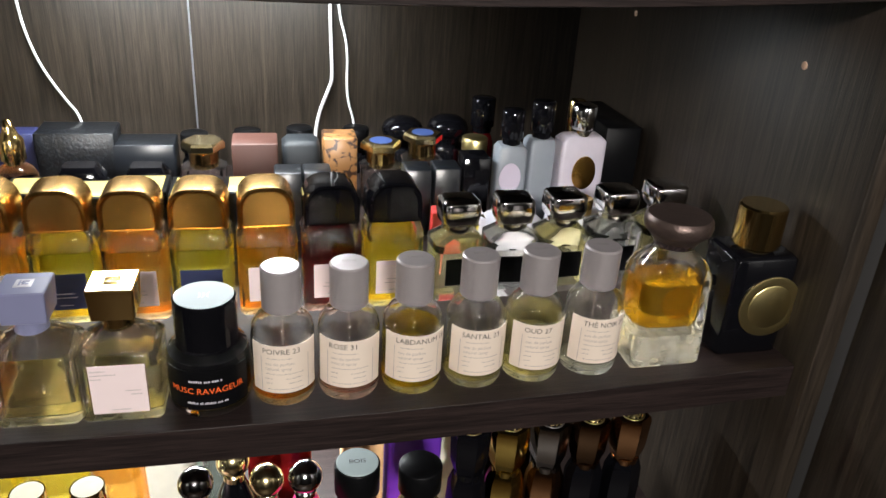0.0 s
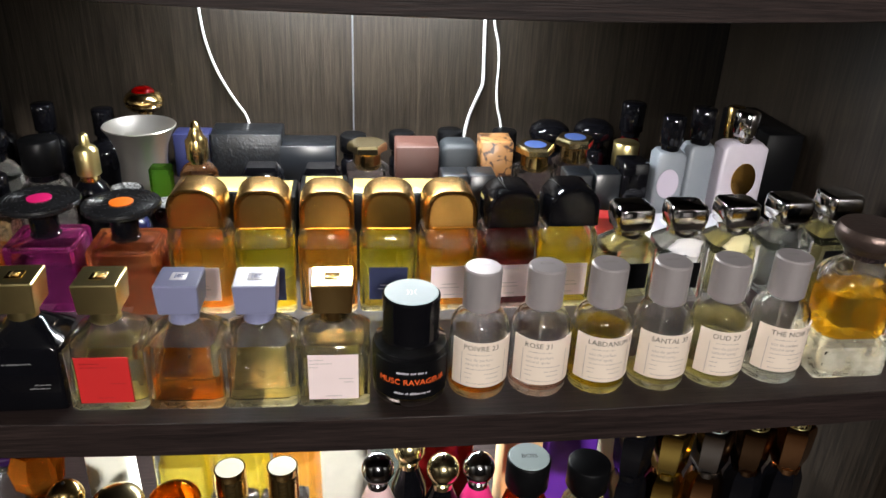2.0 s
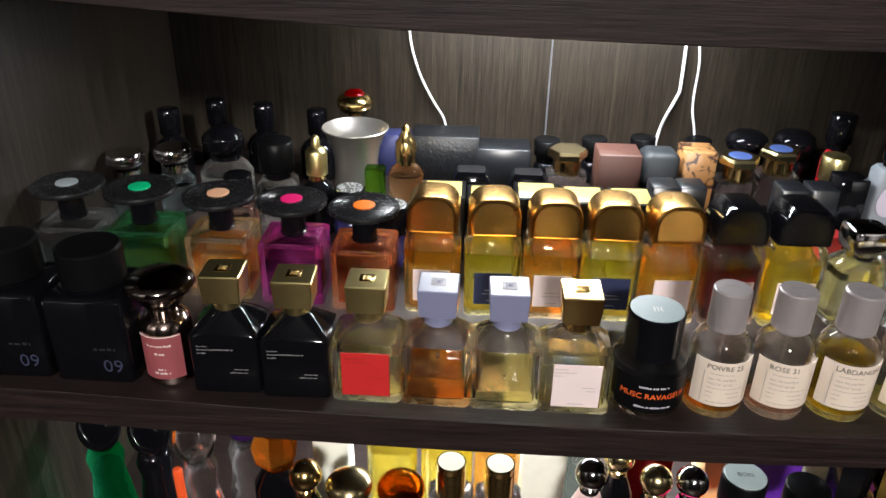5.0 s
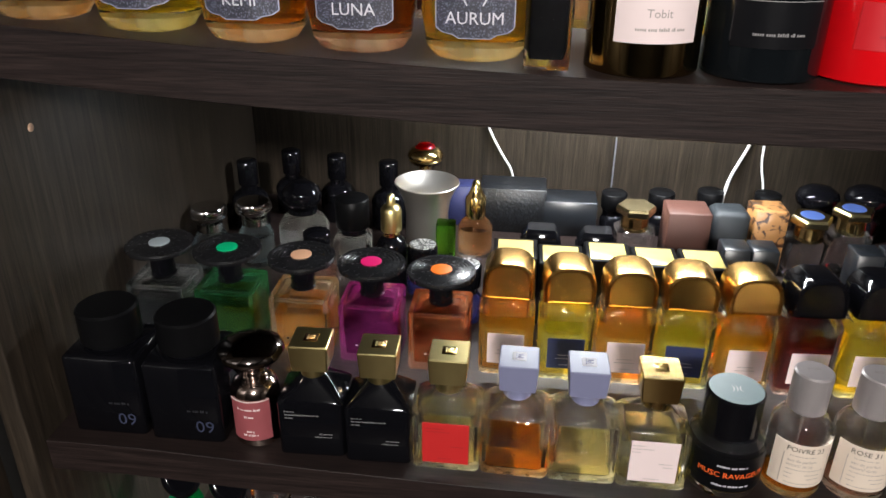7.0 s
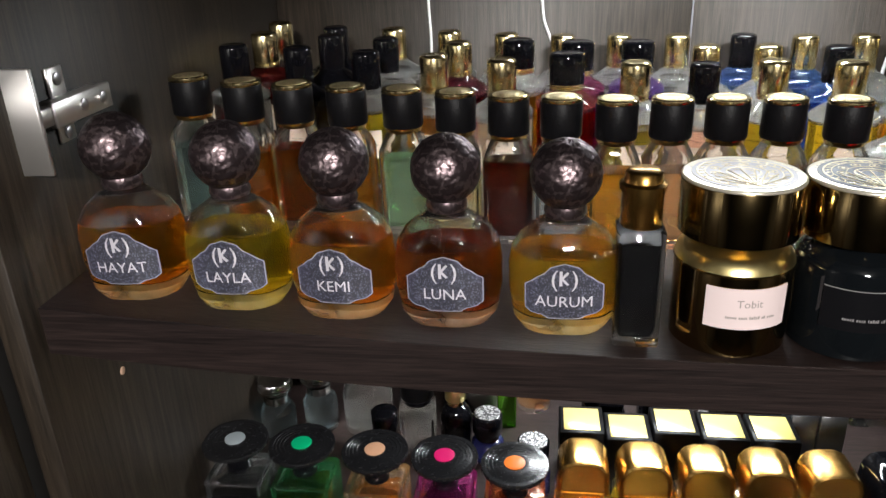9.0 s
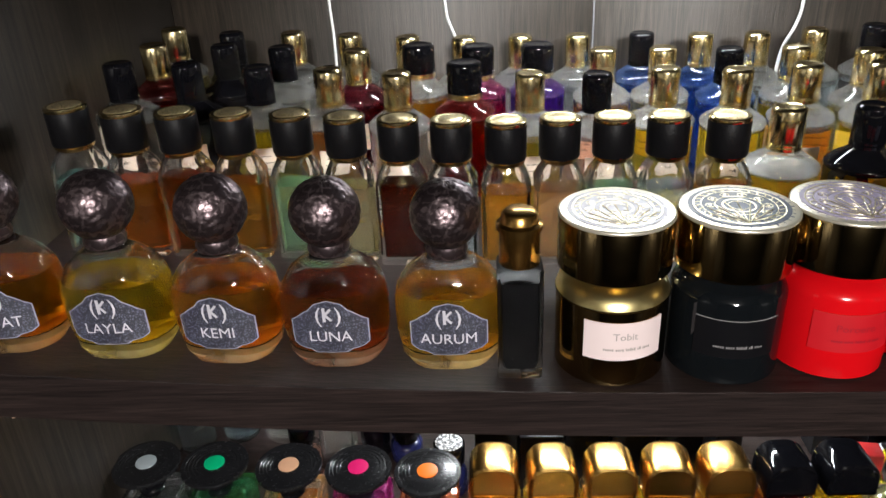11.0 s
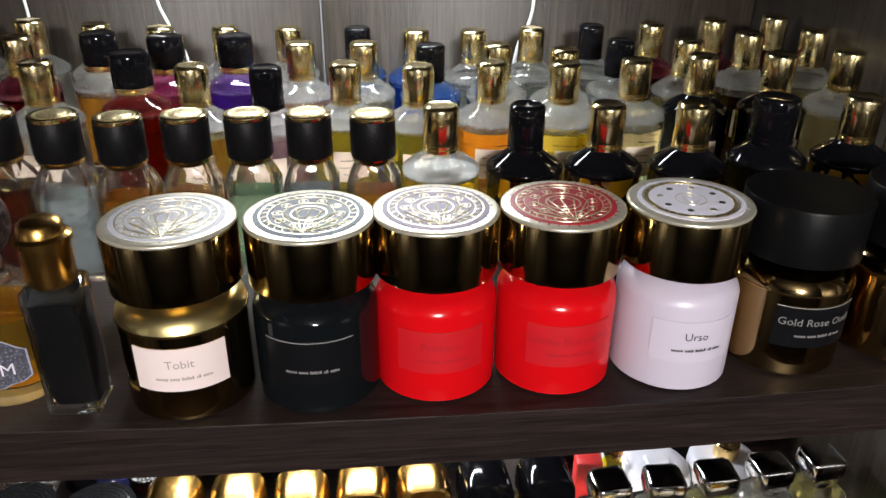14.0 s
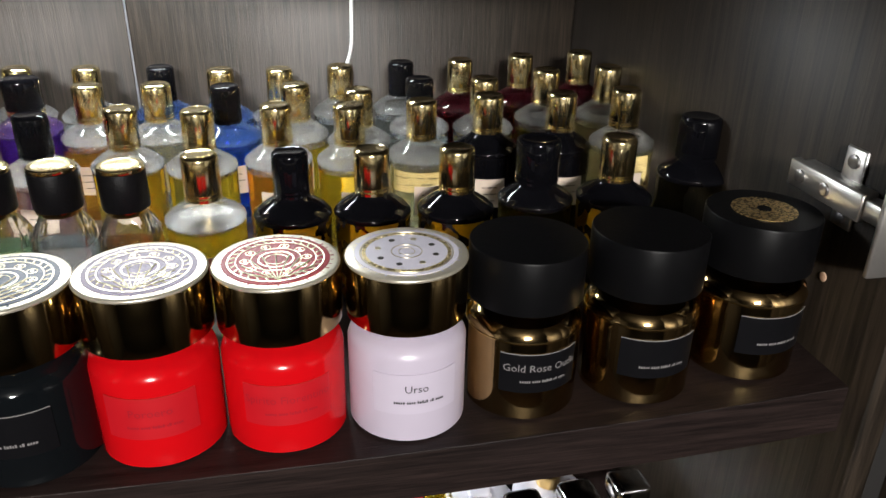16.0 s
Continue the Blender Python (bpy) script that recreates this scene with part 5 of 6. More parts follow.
# left part of the middle shelf
for xx, yy, hh in ((-0.5600, 0.925, 0.050), (-0.520, 0.982, 0.046), (-0.455, 0.968, 0.050), (-0.385, 0.958, 0.051)):
    capped(xx, yy, z_mid, 0.046, 0.046, hh, BLACK, 0.0125, 0.032, BLACK, "glossy black round-shouldered bottle")
DOMEC = [(0, 0.011), (0.004, 0.016), (0.007, 0.0198), (0.010, 0.0205), (0.0105, 0.0198), (0.013, 0.0205), (0.0135, 0.0198), (0.016, 0.0200), (0.019, 0.0180), (0.0195, 0.013)]
for xx, yy in ((-0.5625, 0.800), (-0.518, 0.822)):
    capped(xx, yy, z_mid, 0.040, 0.04, 0.050, CLEAR, 0.018, 0.02, CHROME, "clear bottle with a domed chrome cap", "ice", 0.008, DOMEC)
b = capped(-0.463, 0.832, z_mid, 0.058, 0.04, 0.066, CLEAR, 0.0205, 0.03, BLACK, "round clear bottle with a black ball stopper", "clear", 0.004, [(0, 0.010), (0.005, 0.018), (0.014, 0.0225), (0.024, 0.020), (0.031, 0.010)])
capped(-0.425, 0.748, z_mid, 0.034, 0.03, 0.052, CLEAR, 0.014, 0.024, BLACK, "small clear bottle with a glossy black cap", "rose", square=True)
capped(-0.398, 0.800, z_mid, 0.040, 0.036, 0.062, CLEAR, 0.0185, 0.034, MATT, "clear bottle with a tall black cap", "clear", square=True)
capped(-0.355, 0.800, z_mid, 0.036, 0.03, 0.062, BLACK, 0.0115, 0.030, BRASS, "black bottle with a gold lighter-shaped cap", capshape=[(0, 0.0115), (0.024, 0.0115), (0.028, 0.009), (0.030, 0.005), (0.040, 0.004), (0.042, 0.002)])
for xx, yy, hh in ((-0.319, 0.790, 0.028), (-0.268, 0.740, 0.034)):
    b = capped(xx, yy, z_mid, 0.036, 0.034, hh, solid("midnight_lacquer", (0.01, 0.012, 0.05), 0.2), 0.0165, 0.024, BLACK, "midnight blue bottle with an engraved black cap")
    zt = hh + 0.006 + 0.024
    part("cap_top", turned([(zt, 0.0145), (zt + 0.0006, 0.014)], 9), patterned("engraved_silver", (0.05, 0.05, 0.05), (0.55, 0.55, 0.55), 260, 0.35, 0.5, 0.6), b, "engraved silver disc")
g = thing("goblet_bottle", -0.327, 0.893, z_mid(-0.327), "satin silver goblet-shaped bottle with a flared dished top", "perfume bottle")
part("cup", turned([(0, 0.020), (0.004, 0.024), (0.012, 0.0265), (0.050, 0.0255), (0.068, 0.0280), (0.082, 0.0335), (0.0905, 0.0392), (0.0917, 0.0384), (0.0880, 0.0335), (0.0790, 0.0250), (0.0760, 0.010)], 10), solid("spun_silver", (0.58, 0.55, 0.51), 0.34, 0.92, 0.06), g)
g = thing("perfume_bottle", -0.338, 0.965, z_mid(-0.338), "tall dark bottle with a gold ball stopper and red jewel", "perfume bottle")
part("glass_body", turned([(0, 0.018), (0.003, 0.021), (0.045, 0.020), (0.060, 0.008)], 8), BLACK, g)
part("stem", turned([(0.058, 0.007), (0.070, 0.008), (0.088, 0.009)], 7), GOLD, g)
part("ball", turned([(0.086, 0.008), (0.089, 0.018), (0.094, 0.0215), (0.096, 0.0205), (0.098, 0.0228), (0.102, 0.0225), (0.107, 0.019), (0.110, 0.015)], 9, smooth=60), GOLD, g)
part("jewel", ball(0.0135, 0.1085, 7, 0, 0, 0.6), glass("ruby", (0.55, 0.006, 0.012), 0.03, 1.7, 0.35), g, "faceted red jewel")
capped(-0.268, 0.895, z_mid, 0.042, 0.036, 0.050, CLEAR, 0.0125, 0.04, GOLD, "clear pear-shaped bottle with a gold bullet cap", "peach", 0.004, [(0, 0.0125), (0.022, 0.0125), (0.026, 0.009), (0.034, 0.006), (0.042, 0.004), (0.044, 0.001)])
carton("perfume_bottle", -0.300, 0.855, z_mid(-0.3), 0.022, 0.02, 0.058, cast_glass("lime_glass", 1.46, (0.45, 0.80, 0.25), 0.2), "small lime green glass bottle", "perfume bottle")

# ---- upper shelf ----
for xx, wd, key in ((-0.5330, "HAYAT", "honey"), (-0.4615, "LAYLA", "yellow"), (-0.3920, "KEMI", "amber"), (-0.3230, "LUNA", "brown"), (-0.2505, "AURUM", "gold")):
    orb_bottle(xx, 0.5325, wd, key)
b = thing("perfume_bottle", -0.2070, 0.518, z_up(-0.207), "slim rectangular clear bottle of black perfume with a gold cap", "perfume bottle")
part("glass_body", loft([(0, 0.0265, 0.024, 0.0015), (0.001, 0.0275, 0.025, 0.002), (0.074, 0.0275, 0.025, 0.002), (0.076, 0.024, 0.022, 0.003)], 3), THICK, b)
part("liquid", loft([(0.006, 0.019, 0.017, 0.004), (0.012, 0.022, 0.020, 0.003), (0.066, 0.022, 0.020, 0.002)], 3), MATT, b, "opaque black perfume")
part("cap", turned([(0.076, 0.0118), (0.0765, 0.0122), (0.098, 0.0122), (0.0985, 0.0138), (0.1015, 0.0138), (0.103, 0.0115), (0.108, 0.0105), (0.110, 0.008)], 9), SATIN_GOLD, b, "satin gold cap")
DISC_WHITE = solid("medallion_white", (0.48, 0.48, 0.54), 0.36, 0.0, 0.12, 150, 0.5)
DISC_DOTS = solid("medallion_pearl", (0.62, 0.60, 0.68), 0.32, 0.0, 0.06, 150, 0.3)
DISC_BLACK = solid("medallion_black", (0.10, 0.12, 0.16), 0.42, 0.0, 0.12, 150, 0.5)
DISC_RED = solid("medallion_red", (0.32, 0.008, 0.015), 0.42, 0.0, 0.12, 150, 0.5)
DISC_LILAC = solid("medallion_violet", (0.30, 0.26, 0.36), 0.42, 0.0, 0.12, 150, 0.5)
BRONZE = solid("mirror_bronze", (0.42, 0.29, 0.13), 0.10, 1.0, 0.05)
DARKGOLD = solid("dark_mirror_gold", (0.36, 0.26, 0.12), 0.10, 1.0, 0.05)
BLACKGLASS = solid("black_glass", (0.004, 0.005, 0.006), 0.05, 0.0, 0.2, 60, 0, 0, 0.35)
DARKLABEL = solid("charcoal_label", (0.005, 0.005, 0.006), 0.30, 0, 0.1, 60, 0, 0, 0.2)
GREYTEXT = solid("pewter_ink", (0.20, 0.19, 0.19), 0.5)
WHITE_LABEL = solid("white_label", (0.52, 0.47, 0.565), 0.4, 0.0, 0.03, 20)
RED_LABEL = solid("red_label", (0.46, 0.004, 0.01), 0.5)
RED_INK = solid("dark_red_ink", (0.32, 0.01, 0.02), 0.4)
for xx, yy, body, side, disc, lab, word, ink in (
        (-0.1490, 0.5310, BRONZE, DARKGOLD, DISC_WHITE, PINKPAPER, "Tobit", GREYINK),
        (-0.0775, 0.5330, BLACKGLASS, DARKGOLD, DISC_BLACK, DARKLABEL, "", GREYTEXT),
        (-0.0100, 0.5380, REDGLASS, DARKGOLD, DISC_LILAC, RED_LABEL, "Poroero", RED_INK),
        (0.0600, 0.5380, REDGLASS, DARKGOLD, DISC_RED, RED_LABEL, "Spirito Fiorentino", RED_INK),
        (0.1310, 0.5350, WHITE, DARKGOLD, DISC_DOTS, WHITE_LABEL, "Urso", INK),
        (0.2030, 0.5405, BRONZE, MATT, None, DARKLABEL, "Gold Rose Oudh", GREYTEXT),
        (0.2775, 0.5385, BRONZE, MATT, None, DARKLABEL, "", GREYTEXT),
        (0.3540, 0.5450, BRONZE, MATT, None, DARKLABEL, "", GREYTEXT)):
    j = jar_bottle(xx, yy, body, side, disc, lab, word, ink)
part("gold_disc", turned([(0.1034, 0.0195), (0.1040, 0.0195)], 12), patterned("pierced_gold", (0.20, 0.12, 0.04), (0.85, 0.62, 0.28), 330, 0.3, 0.9, 0.55), j, "pierced gold rosette")
part("rosette_centre", turned([(0.1038, 0.0045), (0.1046, 0.004)], 8), MATT, j)

K_ROW = [
    (-0.543, 0.668, 'aqua'),
    (-0.499, 0.664, 'orange'),
    (-0.459, 0.667, 'brown'),
    (-0.417, 0.669, 'amber'),
    (-0.373, 0.671, 'mint'),
    (-0.331, 0.668, 'straw'),
    (-0.290, 0.664, 'darkred'),
    (-0.250, 0.663, 'ice'),
    (-0.209, 0.661, 'amber'),
    (-0.168, 0.668, 'peach'),
    (-0.127, 0.671, 'mint'),
    (-0.086, 0.672, 'ice'),
    (-0.042, 0.668, 'amber'),
]
for xx, yy, key in K_ROW:
    leather_bottle(xx, yy + 0.004, key, 0.062 if key not in ("darkred", "brown") else 0.067)
ROW_TWO = [
    (0.007, 0.684, 'gold', 'yellow', 'plain'),
    (0.069, 0.682, 'black', 'yellow', 'leopard'),
    (0.127, 0.677, 'gold', 'yellow', 'leopard'),
    (0.188, 0.668, 'gold', 'amber', 'leopard'),
    (0.251, 0.673, 'blackwide', 'olive', 'dark'),
    (0.309, 0.660, 'gold', 'amber', 'leopard'),
    (0.388, 0.688, 'blackwide', 'black', 'dark'),
]
for xx, yy, cap, key, style in ROW_TWO:
    shoulder_bottle(xx, yy + 0.004, cap, key, style, style == "plain")
ROW_THREE = [
    (-0.546, 0.776, 'black', 'clear'),
    (-0.489, 0.786, 'black', 'black'),
    (-0.425, 0.785, 'black', 'yellow'),
    (-0.362, 0.785, 'gold', 'amber'),
    (-0.300, 0.776, 'gold', 'clear'),
    (-0.241, 0.818, 'wide', 'red'),
    (-0.183, 0.777, 'gold', 'yellow'),
    (-0.125, 0.773, 'black', 'rose'),
    (-0.063, 0.789, 'gold', 'yellow'),
    (-0.003, 0.779, 'gold', 'yellow'),
    (0.059, 0.787, 'gold', 'amber'),
    (0.119, 0.777, 'gold', 'yellow'),
    (0.180, 0.778, 'gold', 'straw'),
    (0.239, 0.782, 'gold', 'black'),
    (0.301, 0.770, 'gold', 'black'),
    (0.357, 0.763, 'gold', 'straw'),
]
ROW_FOUR = [
    (-0.544, 0.855, 'gold', 'red'),
    (-0.479, 0.868, 'black', 'black'),
    (-0.422, 0.869, 'black', 'clear'),
    (-0.347, 0.864, 'gold', 'crimson'),
    (-0.288, 0.893, 'wide', 'amber'),
    (-0.228, 0.890, 'wide', 'magenta'),
    (-0.167, 0.898, 'wide', 'purple'),
    (-0.105, 0.871, 'gold', 'amber'),
    (-0.047, 0.872, 'gold', 'straw'),
    (0.014, 0.859, 'black', 'blue'),
    (0.076, 0.858, 'gold', 'yellow'),
    (0.131, 0.828, 'gold', 'straw'),
    (0.191, 0.857, 'black', 'ice'),
    (0.250, 0.842, 'gold', 'yellow'),
    (0.315, 0.857, 'gold', 'olive'),
    (0.374, 0.848, 'gold', 'straw'),
]
ROW_FIVE = [
    (-0.552, 0.935, 'gold', 'straw'),
    (-0.488, 0.928, 'black', 'black'),
    (-0.426, 0.942, 'gold', 'clear'),
    (-0.364, 0.939, 'gold', 'clear'),
    (-0.302, 0.935, 'gold', 'clear'),
    (-0.242, 0.932, 'gold', 'clear'),
    (-0.182, 0.941, 'gold', 'clear'),
    (-0.121, 0.943, 'gold', 'ice'),
    (-0.053, 0.945, 'black', 'blue'),
    (0.005, 0.930, 'gold', 'blue'),
    (0.062, 0.926, 'gold', 'ice'),
    (0.122, 0.930, 'gold', 'ice'),
    (0.184, 0.933, 'black', 'ice'),
    (0.245, 0.928, 'gold', 'crimson'),
    (0.310, 0.929, 'gold', 'crimson'),
    (0.372, 0.922, 'gold', 'crimson'),
]
for row in (ROW_THREE, ROW_FOUR, ROW_FIVE):
    for xx, yy, cap, key in row:
        shoulder_bottle(xx, yy + 0.003, cap, key, "plain", row is not ROW_FIVE and cap != "wide")


# door hinges
NICKEL = solid("satin_nickel", (0.72, 0.70, 0.67), 0.34, 0.9, 0.05)


def hinge(x, y, z, side):
    """Concealed hinge with mounting plate, arm and screws; side 1 faces +x."""
    s = side
    h = part("hinge", box_mesh(*sorted((s * 0.010, s * 0.016)), -0.026, 0.042, -0.0085, 0.0085), NICKEL, cab, "nickel-plated concealed hinge")
    h.matrix_local = pose(x, y, z)

    def bx(name, x0, x1, y0, y1, z0, z1, mat=NICKEL):
        a, b_ = sorted((s * x0, s * x1))
        return part(name, box_mesh(a, b_, y0, y1, z0, z1), mat, h)
    bx("wing_plate", 0, 0.0025, -0.006, 0.012, -0.024, 0.026)
    bx("base_rail", 0, 0.010, -0.02, 0.040, -0.007, 0.007)
    bx("knuckle", 0.004, 0.014, -0.045, -0.024, -0.006, 0.006)
    bx("cup_flange", -0.006, 0.020, -0.048, -0.0445, -0.033, 0.033)
    for yy, zz, xx in ((0.003, 0.018, 0.0025), (0.003, -0.018, 0.0025), (0.006, 0, 0.016), (0.030, 0, 0.016)):
        me = turned([(0, 0.0042), (0.0012, 0.0042), (0.0018, 0.003)], 5)
        me.transform(Matrix.Translation((s * xx, yy, zz)) @ pose(0, 0, 0, 0, 90 * s, 0))
        part("screw", me, STEEL, h)


hinge(XL, 0.560, 1.615, 1)
hinge(XR, 0.530, 1.600, -1)

# ---- lower shelf ----


def ball_bottle(x, y, ballmat, bodymat, h=0.12, r=0.0145):
    b = thing("perfume_bottle", x, y, z_low(x), "small bottle with a shiny ball stopper", "perfume bottle", "ball stoppers on the lower shelf")
    part("glass_body", turned([(0, 0.018), (0.002, 0.021), (h * 0.6, 0.020), (h * 0.85, 0.016), (h, 0.0085)], 8, smooth=60), bodymat, b)
    part("collar", turned([(h - 0.002, 0.009), (h + 0.004, 0.0095), (h + 0.006, 0.008)], 7), ballmat, b)
    st = part("stopper", ball(r, h + 0.004 + r * 0.95, 8), ballmat, b)
    part("pin", ball(0.0018, h + 0.004 + r * 1.92, 4), MATT, st)
    return b


PINK = solid("hot_pink_lacquer", (0.80, 0.04, 0.22), 0.25)
BLUSH = solid("blush_lacquer", (0.75, 0.52, 0.52), 0.3)
for xx, yy, bmat, body in ((-0.073, 0.566, solid("dark_steel", (0.35, 0.34, 0.34), 0.1, 1.0), BLUSH), (-0.044, 0.590, PALE_GOLD, BLACK), (-0.016, 0.562, PALE_GOLD, BLACK), (0.016, 0.562, CHROME, PINK), (-0.328, 0.548, GOLD, BLACK)):
    ball_bottle(xx, yy, bmat, body, 0.140)
b = capped(0.060, 0.560, z_low, 0.048, 0.044, 0.135, cast_glass("amber_shell", 1.46, (0.85, 0.30, 0.05), 0.2), 0.0195, 0.030, MATT, "amber bottle with a grey-topped cap stamped BOIS", "amber", 0.004)
part("cap_top", turned([(0.1692, 0.0180), (0.1698, 0.0175)], 10), solid("grey_green_disc", (0.30, 0.36, 0.36), 0.4), b)
part("stamp", letters("BOIS", 0.007, 0, 0), INK, b).matrix_local = Matrix.Translation((0, -0.002, 0.1701)) @ pose(0, 0, 0, -90)
capped(0.114, 0.555, z_low, 0.048, 0.044, 0.135, CLEAR, 0.0190, 0.026, MATT, "clear bottle with an engraved black cap", "straw", 0.004)
def hexed(sections):
    """Six-sided tapered body with one edge to the front, from (height, radius, depth factor) sections."""
    verts, faces, n = [], [], len(sections)
    for h, r, k in sections:
        verts += [(r * math.sin(radians(60 * i)), -r * k * math.cos(radians(60 * i)), h) for i in range(6)]
    for q in range(n - 1):
        faces += [(q * 6 + i, q * 6 + (i + 1) % 6, q * 6 + 6 + (i + 1) % 6, q * 6 + 6 + i) for i in range(6)]
    faces += [tuple(range(5, -1, -1)), tuple(range(n * 6 - 6, n * 6))]
    return shaped(verts, faces, 15)


DARK_COPPER = solid("mirror_dark_copper", (0.22, 0.13, 0.07), 0.12, 1.0, 0.05)
MIRROR_GOLD = solid("mirror_yellow_gold", (0.86, 0.62, 0.16), 0.10, 1.0, 0.05)
GUNMETAL = solid("mirror_gunmetal", (0.40, 0.37, 0.34), 0.10, 1.0, 0.05)
COPPER = solid("mirror_copper", (0.60, 0.32, 0.15), 0.12, 1.0, 0.05)
for xx, m1, m2 in ((0.166, BLACK, BLACK), (0.203, MIRROR_GOLD, MIRROR_GOLD), (0.243, GUNMETAL, COPPER), (0.283, DARK_COPPER, BLACK), (0.324, COPPER, BLACK)):
    b = thing("perfume_bottle", xx, 0.585, z_low(xx), "tall faceted bottle with a mirror-bright shield-shaped cap and ringed crest", "perfume bottle", "shield-capped bottles", 6)
    part("glass_body", hexed([(0, 0.0175, 0.9), (0.09, 0.0195, 0.9), (0.112, 0.0185, 0.9), (0.124, 0.0145, 0.9)]), m2, b)
    part("collar", turned([(0.121, 0.0130), (0.127, 0.0135)], 7), m1, b)
    cap = part("cap", hexed([(0.125, 0.0140, 0.9), (0.137, 0.0178, 0.9), (0.168, 0.0192, 0.9), (0.1735, 0.0180, 0.9), (0.1745, 0.0165, 0.9)]), m1, b)
    part("crest_rim", ring_at(0.0108, 0.0016, 0.1744), BRASS if m1 is not GUNMETAL else STEEL, cap)
    part("crest", turned([(0.1743, 0.0078), (0.1752, 0.0072)], 8), patterned("stamped_crest", (0.05, 0.04, 0.02), (0.75, 0.58, 0.25), 480, 0.3, 0.9, 0.55), cap, "stamped round crest")
    for i in range(12):
        part("bead", ball(0.0006, 0.1754, 4, 0.0093 * math.sin(i * math.pi / 6), 0.0093 * math.cos(i * math.pi / 6)), BRASS, cap)
for xx, m1, w in ((-0.289, PALE_GOLD, 1.0), (-0.243, cast_glass("amber_stopper", 1.46, (0.75, 0.30, 0.04), 0.2), 1.0)):
    b = thing("perfume_bottle", xx, 0.548, z_low(xx), "black bottle with a polished pebble-shaped stopper", "perfume bottle", "pebble stoppers")
    part("glass_body", turned([(0, 0.018), (0.10, 0.021), (0.135, 0.010)], 8), BLACK, b)
    st = ball(0.0215, 0.148, 8, 0, 0, 0.62)
    part("stopper", st, m1, b)
for xx in (-0.199, -0.155):
    b = thing("perfume_bottle", xx, 0.565, z_low(xx), "clear bottle with a ribbed gold cap and pale embossed top", "perfume bottle", "ribbed gold caps")
    part("glass_body", block(0.042, 0.036, 0.130, 0.004), THICK, b)
    prof = []
    for i in range(9):
        prof += [(0.128 + 0.0038 * i, 0.0125), (0.1295 + 0.0038 * i, 0.0134)]
    part("cap", turned(prof + [(0.163, 0.0136), (0.166, 0.0132)], 9, smooth=20), GOLD, b)
    part("cap_top", turned([(0.1658, 0.0122), (0.1664, 0.0118)], 9), solid("ivory_enamel", (0.82, 0.80, 0.62), 0.35), b)
# taller bottles behind
for xx, yy, w, d, h, key, sq, note in ((-0.262, 0.66, 0.050, 0.04, 0.150, "yellow", True, "tall clear bottle of yellow perfume"), (-0.205, 0.655, 0.054, 0.05, 0.150, "yellow", False, "round clear bottle of yellow perfume"), (-0.152, 0.66, 0.048, 0.045, 0.150, "amber", False, "round clear bottle of amber perfume")):
    b = thing("perfume_bottle", xx, yy, z_low(xx), note, "perfume bottle")
    part("glass_body", loft([(0, w, d, 0.005 if sq else w), (h * 0.9, w, d, 0.005 if sq else w), (h, w * 0.6, d * 0.6, 0.005 if sq else w)], 6), CLEAR, b)
    part("liquid", loft([(0.006, w - 0.008, d - 0.008, 0.004 if sq else w), (h * 0.66, w - 0.008, d - 0.008, 0.004 if sq else w)], 6), liquid(key), b)
    part("collar", turned([(h, 0.009), (h + 0.012, 0.009)], 6), GOLD, b)
b = carton("perfume_carton", -0.104, 0.665, Z_LOW, 0.046, 0.04, 0.165, solid("ivory_card", (0.75, 0.76, 0.66), 0.6), "ivory carton with dark print")
for zz in (0.150, 0.144, 0.138):
    part("text_line", words(0.016, zz, zz + 0.003, 0, -0.0203, -0.008), INK, b)
carton("perfume_bottle", -0.06, 0.68, Z_LOW, 0.034, 0.034, 0.168, cast_glass("pale_green_glass", 1.46, (0.72, 0.85, 0.80), 0.2), "pale green glass bottle", "perfume bottle")
for xx, yy, w, h, mat, note in ((0.075, 0.655, 0.040, 0.165, solid("peach_card", (0.70, 0.45, 0.22), 0.5), "peach-gold carton"), (0.128, 0.660, 0.056, 0.172, solid("violet_card", (0.10, 0.02, 0.30), 0.45), "violet carton"), (-0.005, 0.66, 0.06, 0.165, solid("garnet_glass", (0.22, 0.01, 0.01), 0.1), "garnet bottle"), (0.165, 0.66, 0.03, 0.168, solid("ivory_card", (0.75, 0.76, 0.66), 0.6), "ivory carton"), (0.23, 0.67, 0.05, 0.11, MATT, "black carton")):
    carton("perfume_carton", xx, yy, Z_LOW, w, 0.04, h, mat, note + " standing behind the front row", bev=0.002)
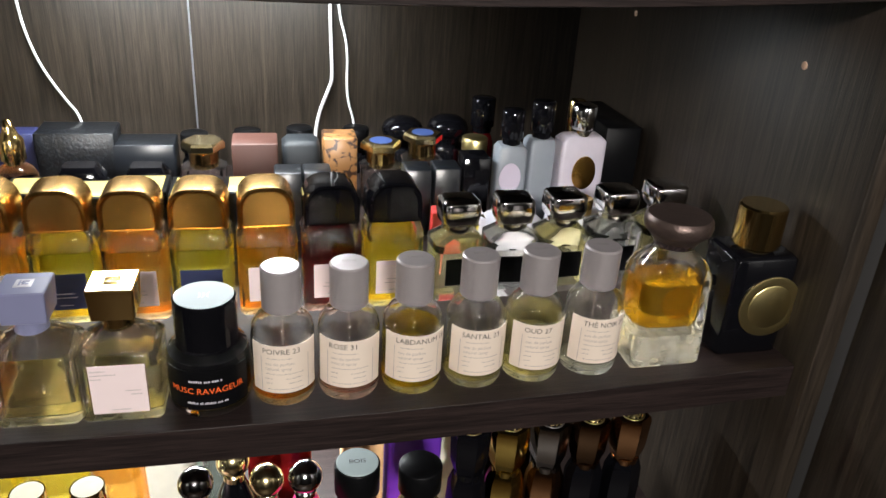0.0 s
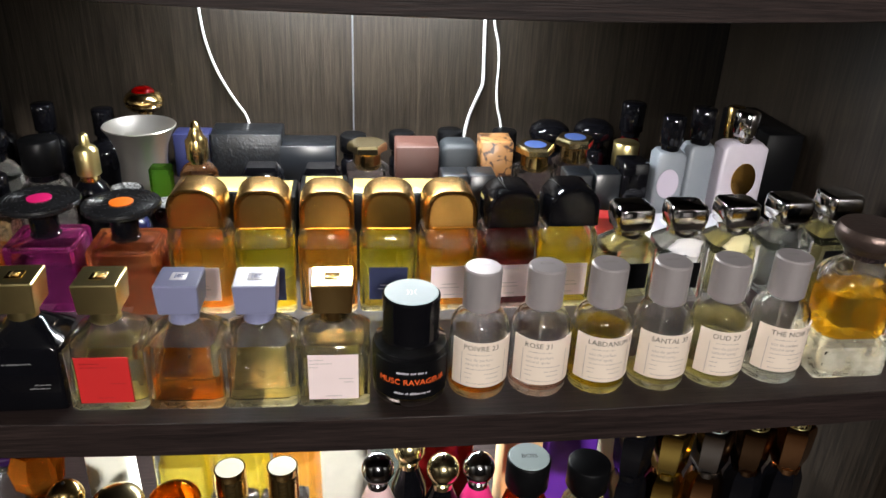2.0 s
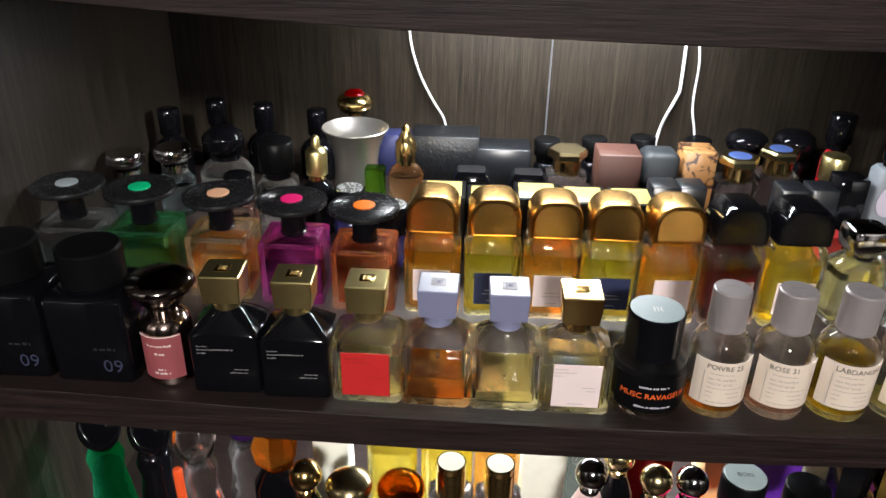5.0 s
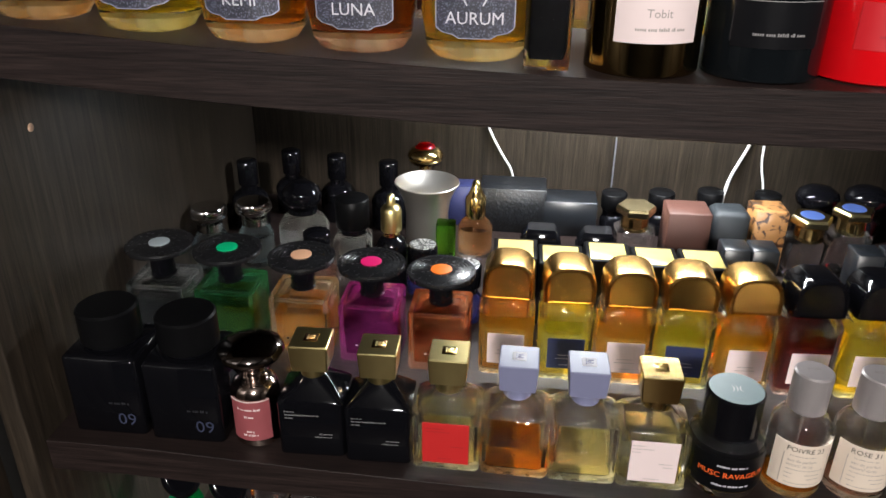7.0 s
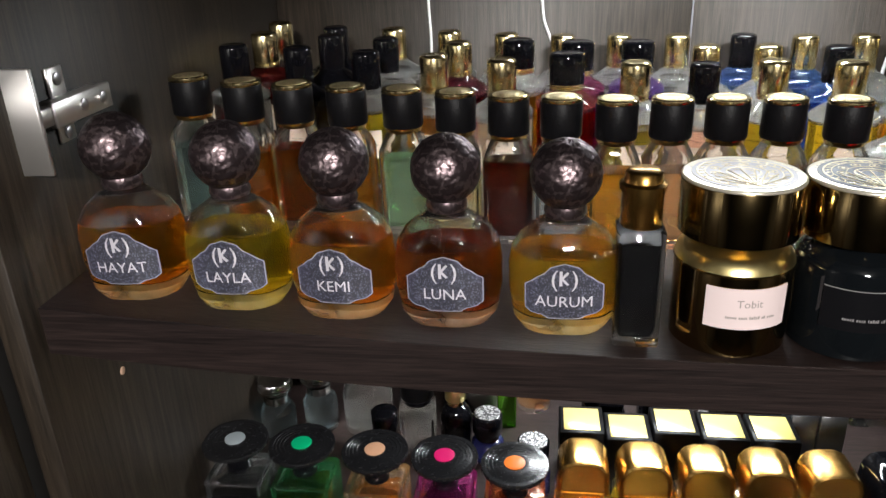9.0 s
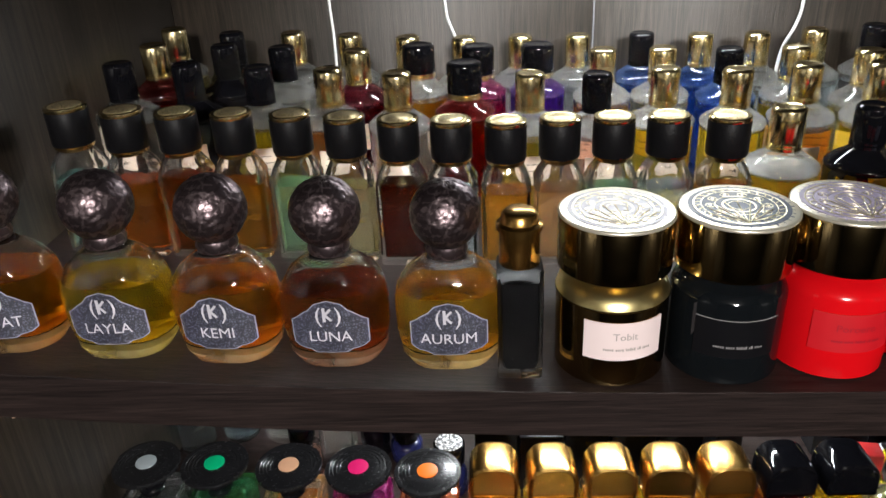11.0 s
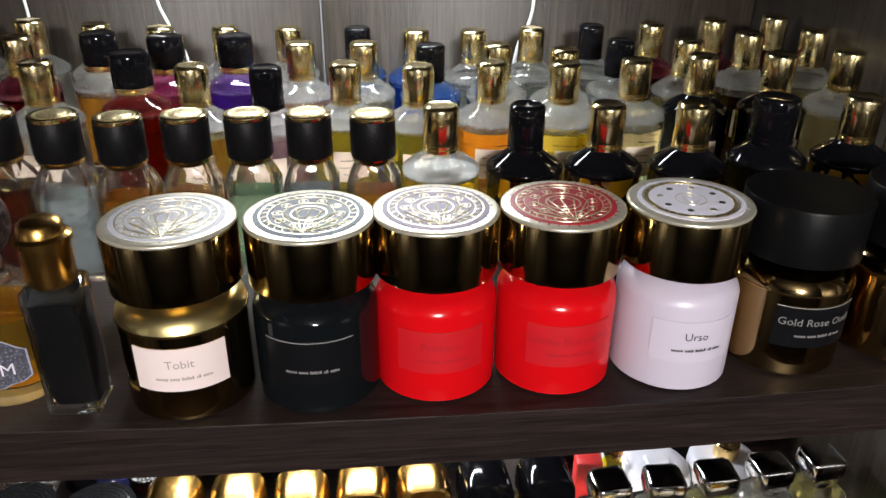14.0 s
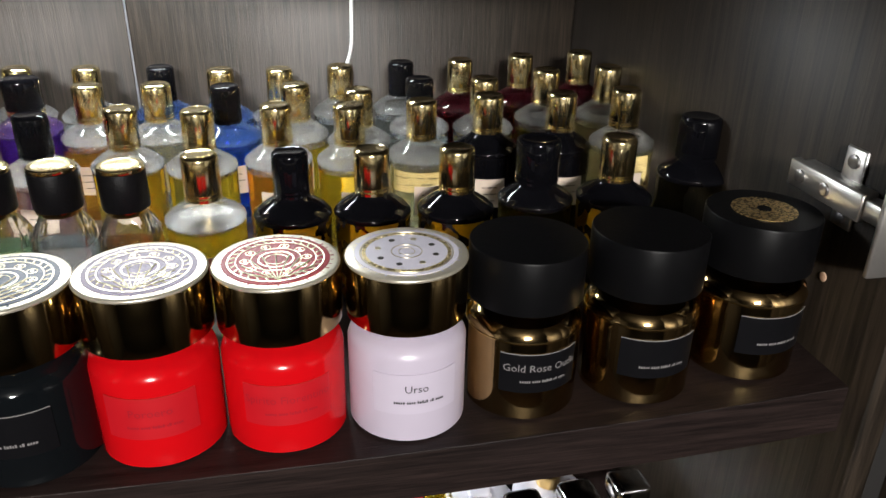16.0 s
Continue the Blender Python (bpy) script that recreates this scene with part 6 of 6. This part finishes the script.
def oval_stopper_bottle(x, y, bodymat, stopmat, note, lean, wide=0.024):
    """Waisted bottle under a leaning, hollow-faced oval stopper."""
    b = thing("perfume_bottle", x, y, z_low(x), note, "perfume bottle", "oval-stoppered bottles on the lower shelf", lean * 0.4)
    part("glass_body", turned([(0, 0.020), (0.003, 0.0225), (0.050, 0.0215), (0.085, 0.0175), (0.105, 0.0150), (0.122, 0.0175), (0.130, 0.0150), (0.136, 0.0100)], 9, smooth=60), bodymat, b)
    part("collar", turned([(0.133, 0.0105), (0.136, 0.0115), (0.140, 0.0105)], 8), bodymat, b)
    prof = [(-0.010, 0.004), (-0.009, 0.014), (-0.005, wide - 0.002), (0, wide), (0.005, wide - 0.001), (0.008, wide - 0.005), (0.0075, wide - 0.008), (0.0045, wide - 0.014), (0.0035, 0.004)]
    st = turned(prof, 10, smooth=60)
    st.transform(Matrix.Translation((0, 0, 0.157)) @ pose(0, 0, 0, 52, 0, lean) @ Matrix.Diagonal((0.82, 1.0, 1.0, 1.0)))
    part("stopper", st, stopmat, b, "leaning oval stopper")
    return b


EMERALD = cast_glass("emerald_glass", 1.46, (0.10, 0.62, 0.34), 0.1, 0.25, (0.05, 0.55, 0.28))
COGNAC = cast_glass("cognac_glass", 1.46, (0.75, 0.34, 0.06), 0.1, 0.10, (0.75, 0.30, 0.04))
VIOLET = solid("violet_black_lacquer", (0.020, 0.006, 0.045), 0.10, 0, 0.1)
oval_stopper_bottle(-0.538, 0.600, EMERALD, BLACK, "emerald waisted bottle with a leaning black oval stopper", 28)
oval_stopper_bottle(-0.488, 0.598, BLACK, BLACK, "black waisted bottle with a leaning black oval stopper", 24)
oval_stopper_bottle(-0.442, 0.590, CLEAR, CLEAR, "clear waisted bottle with a leaning clear glass stopper", 20)
oval_stopper_bottle(-0.404, 0.618, CLEAR, VIOLET, "clear waisted bottle with a leaning violet stopper", 18, 0.021)
vial = thing("perfume_bottle", -0.452, 0.566, z_low(-0.452), "slim bright orange-red sample tube", "perfume bottle")
part("tube", turned([(0, 0.0040), (0.001, 0.0045), (0.139, 0.0045), (0.141, 0.0035)], 5), solid("orange_red_plastic", (0.75, 0.09, 0.02), 0.35), vial)
b = thing("perfume_bottle", -0.366, 0.590, z_low(-0.366), "black bottle with a faceted cognac glass stopper", "perfume bottle")
part("glass_body", turned([(0, 0.019), (0.003, 0.0225), (0.110, 0.0225), (0.128, 0.012)], 9), BLACK, b)
part("stopper", hexed([(0.126, 0.011, 0.9), (0.136, 0.020, 0.9), (0.158, 0.023, 0.9), (0.172, 0.017, 0.9)]), COGNAC, b, "faceted cognac glass stopper")
b = thing("perfume_bottle", -0.318, 0.625, z_low(-0.318), "ivory bottle with a square cognac glass stopper", "perfume bottle")
part("glass_body", loft([(0, 0.040, 0.036, 0.006), (0.150, 0.036, 0.032, 0.006), (0.156, 0.028, 0.026, 0.006)], 4), solid("ivory_card", (0.75, 0.76, 0.66), 0.6), b)
part("stopper", block(0.034, 0.030, 0.020, 0.003, 0, 0, 0.155), COGNAC, b, "square cognac glass stopper")
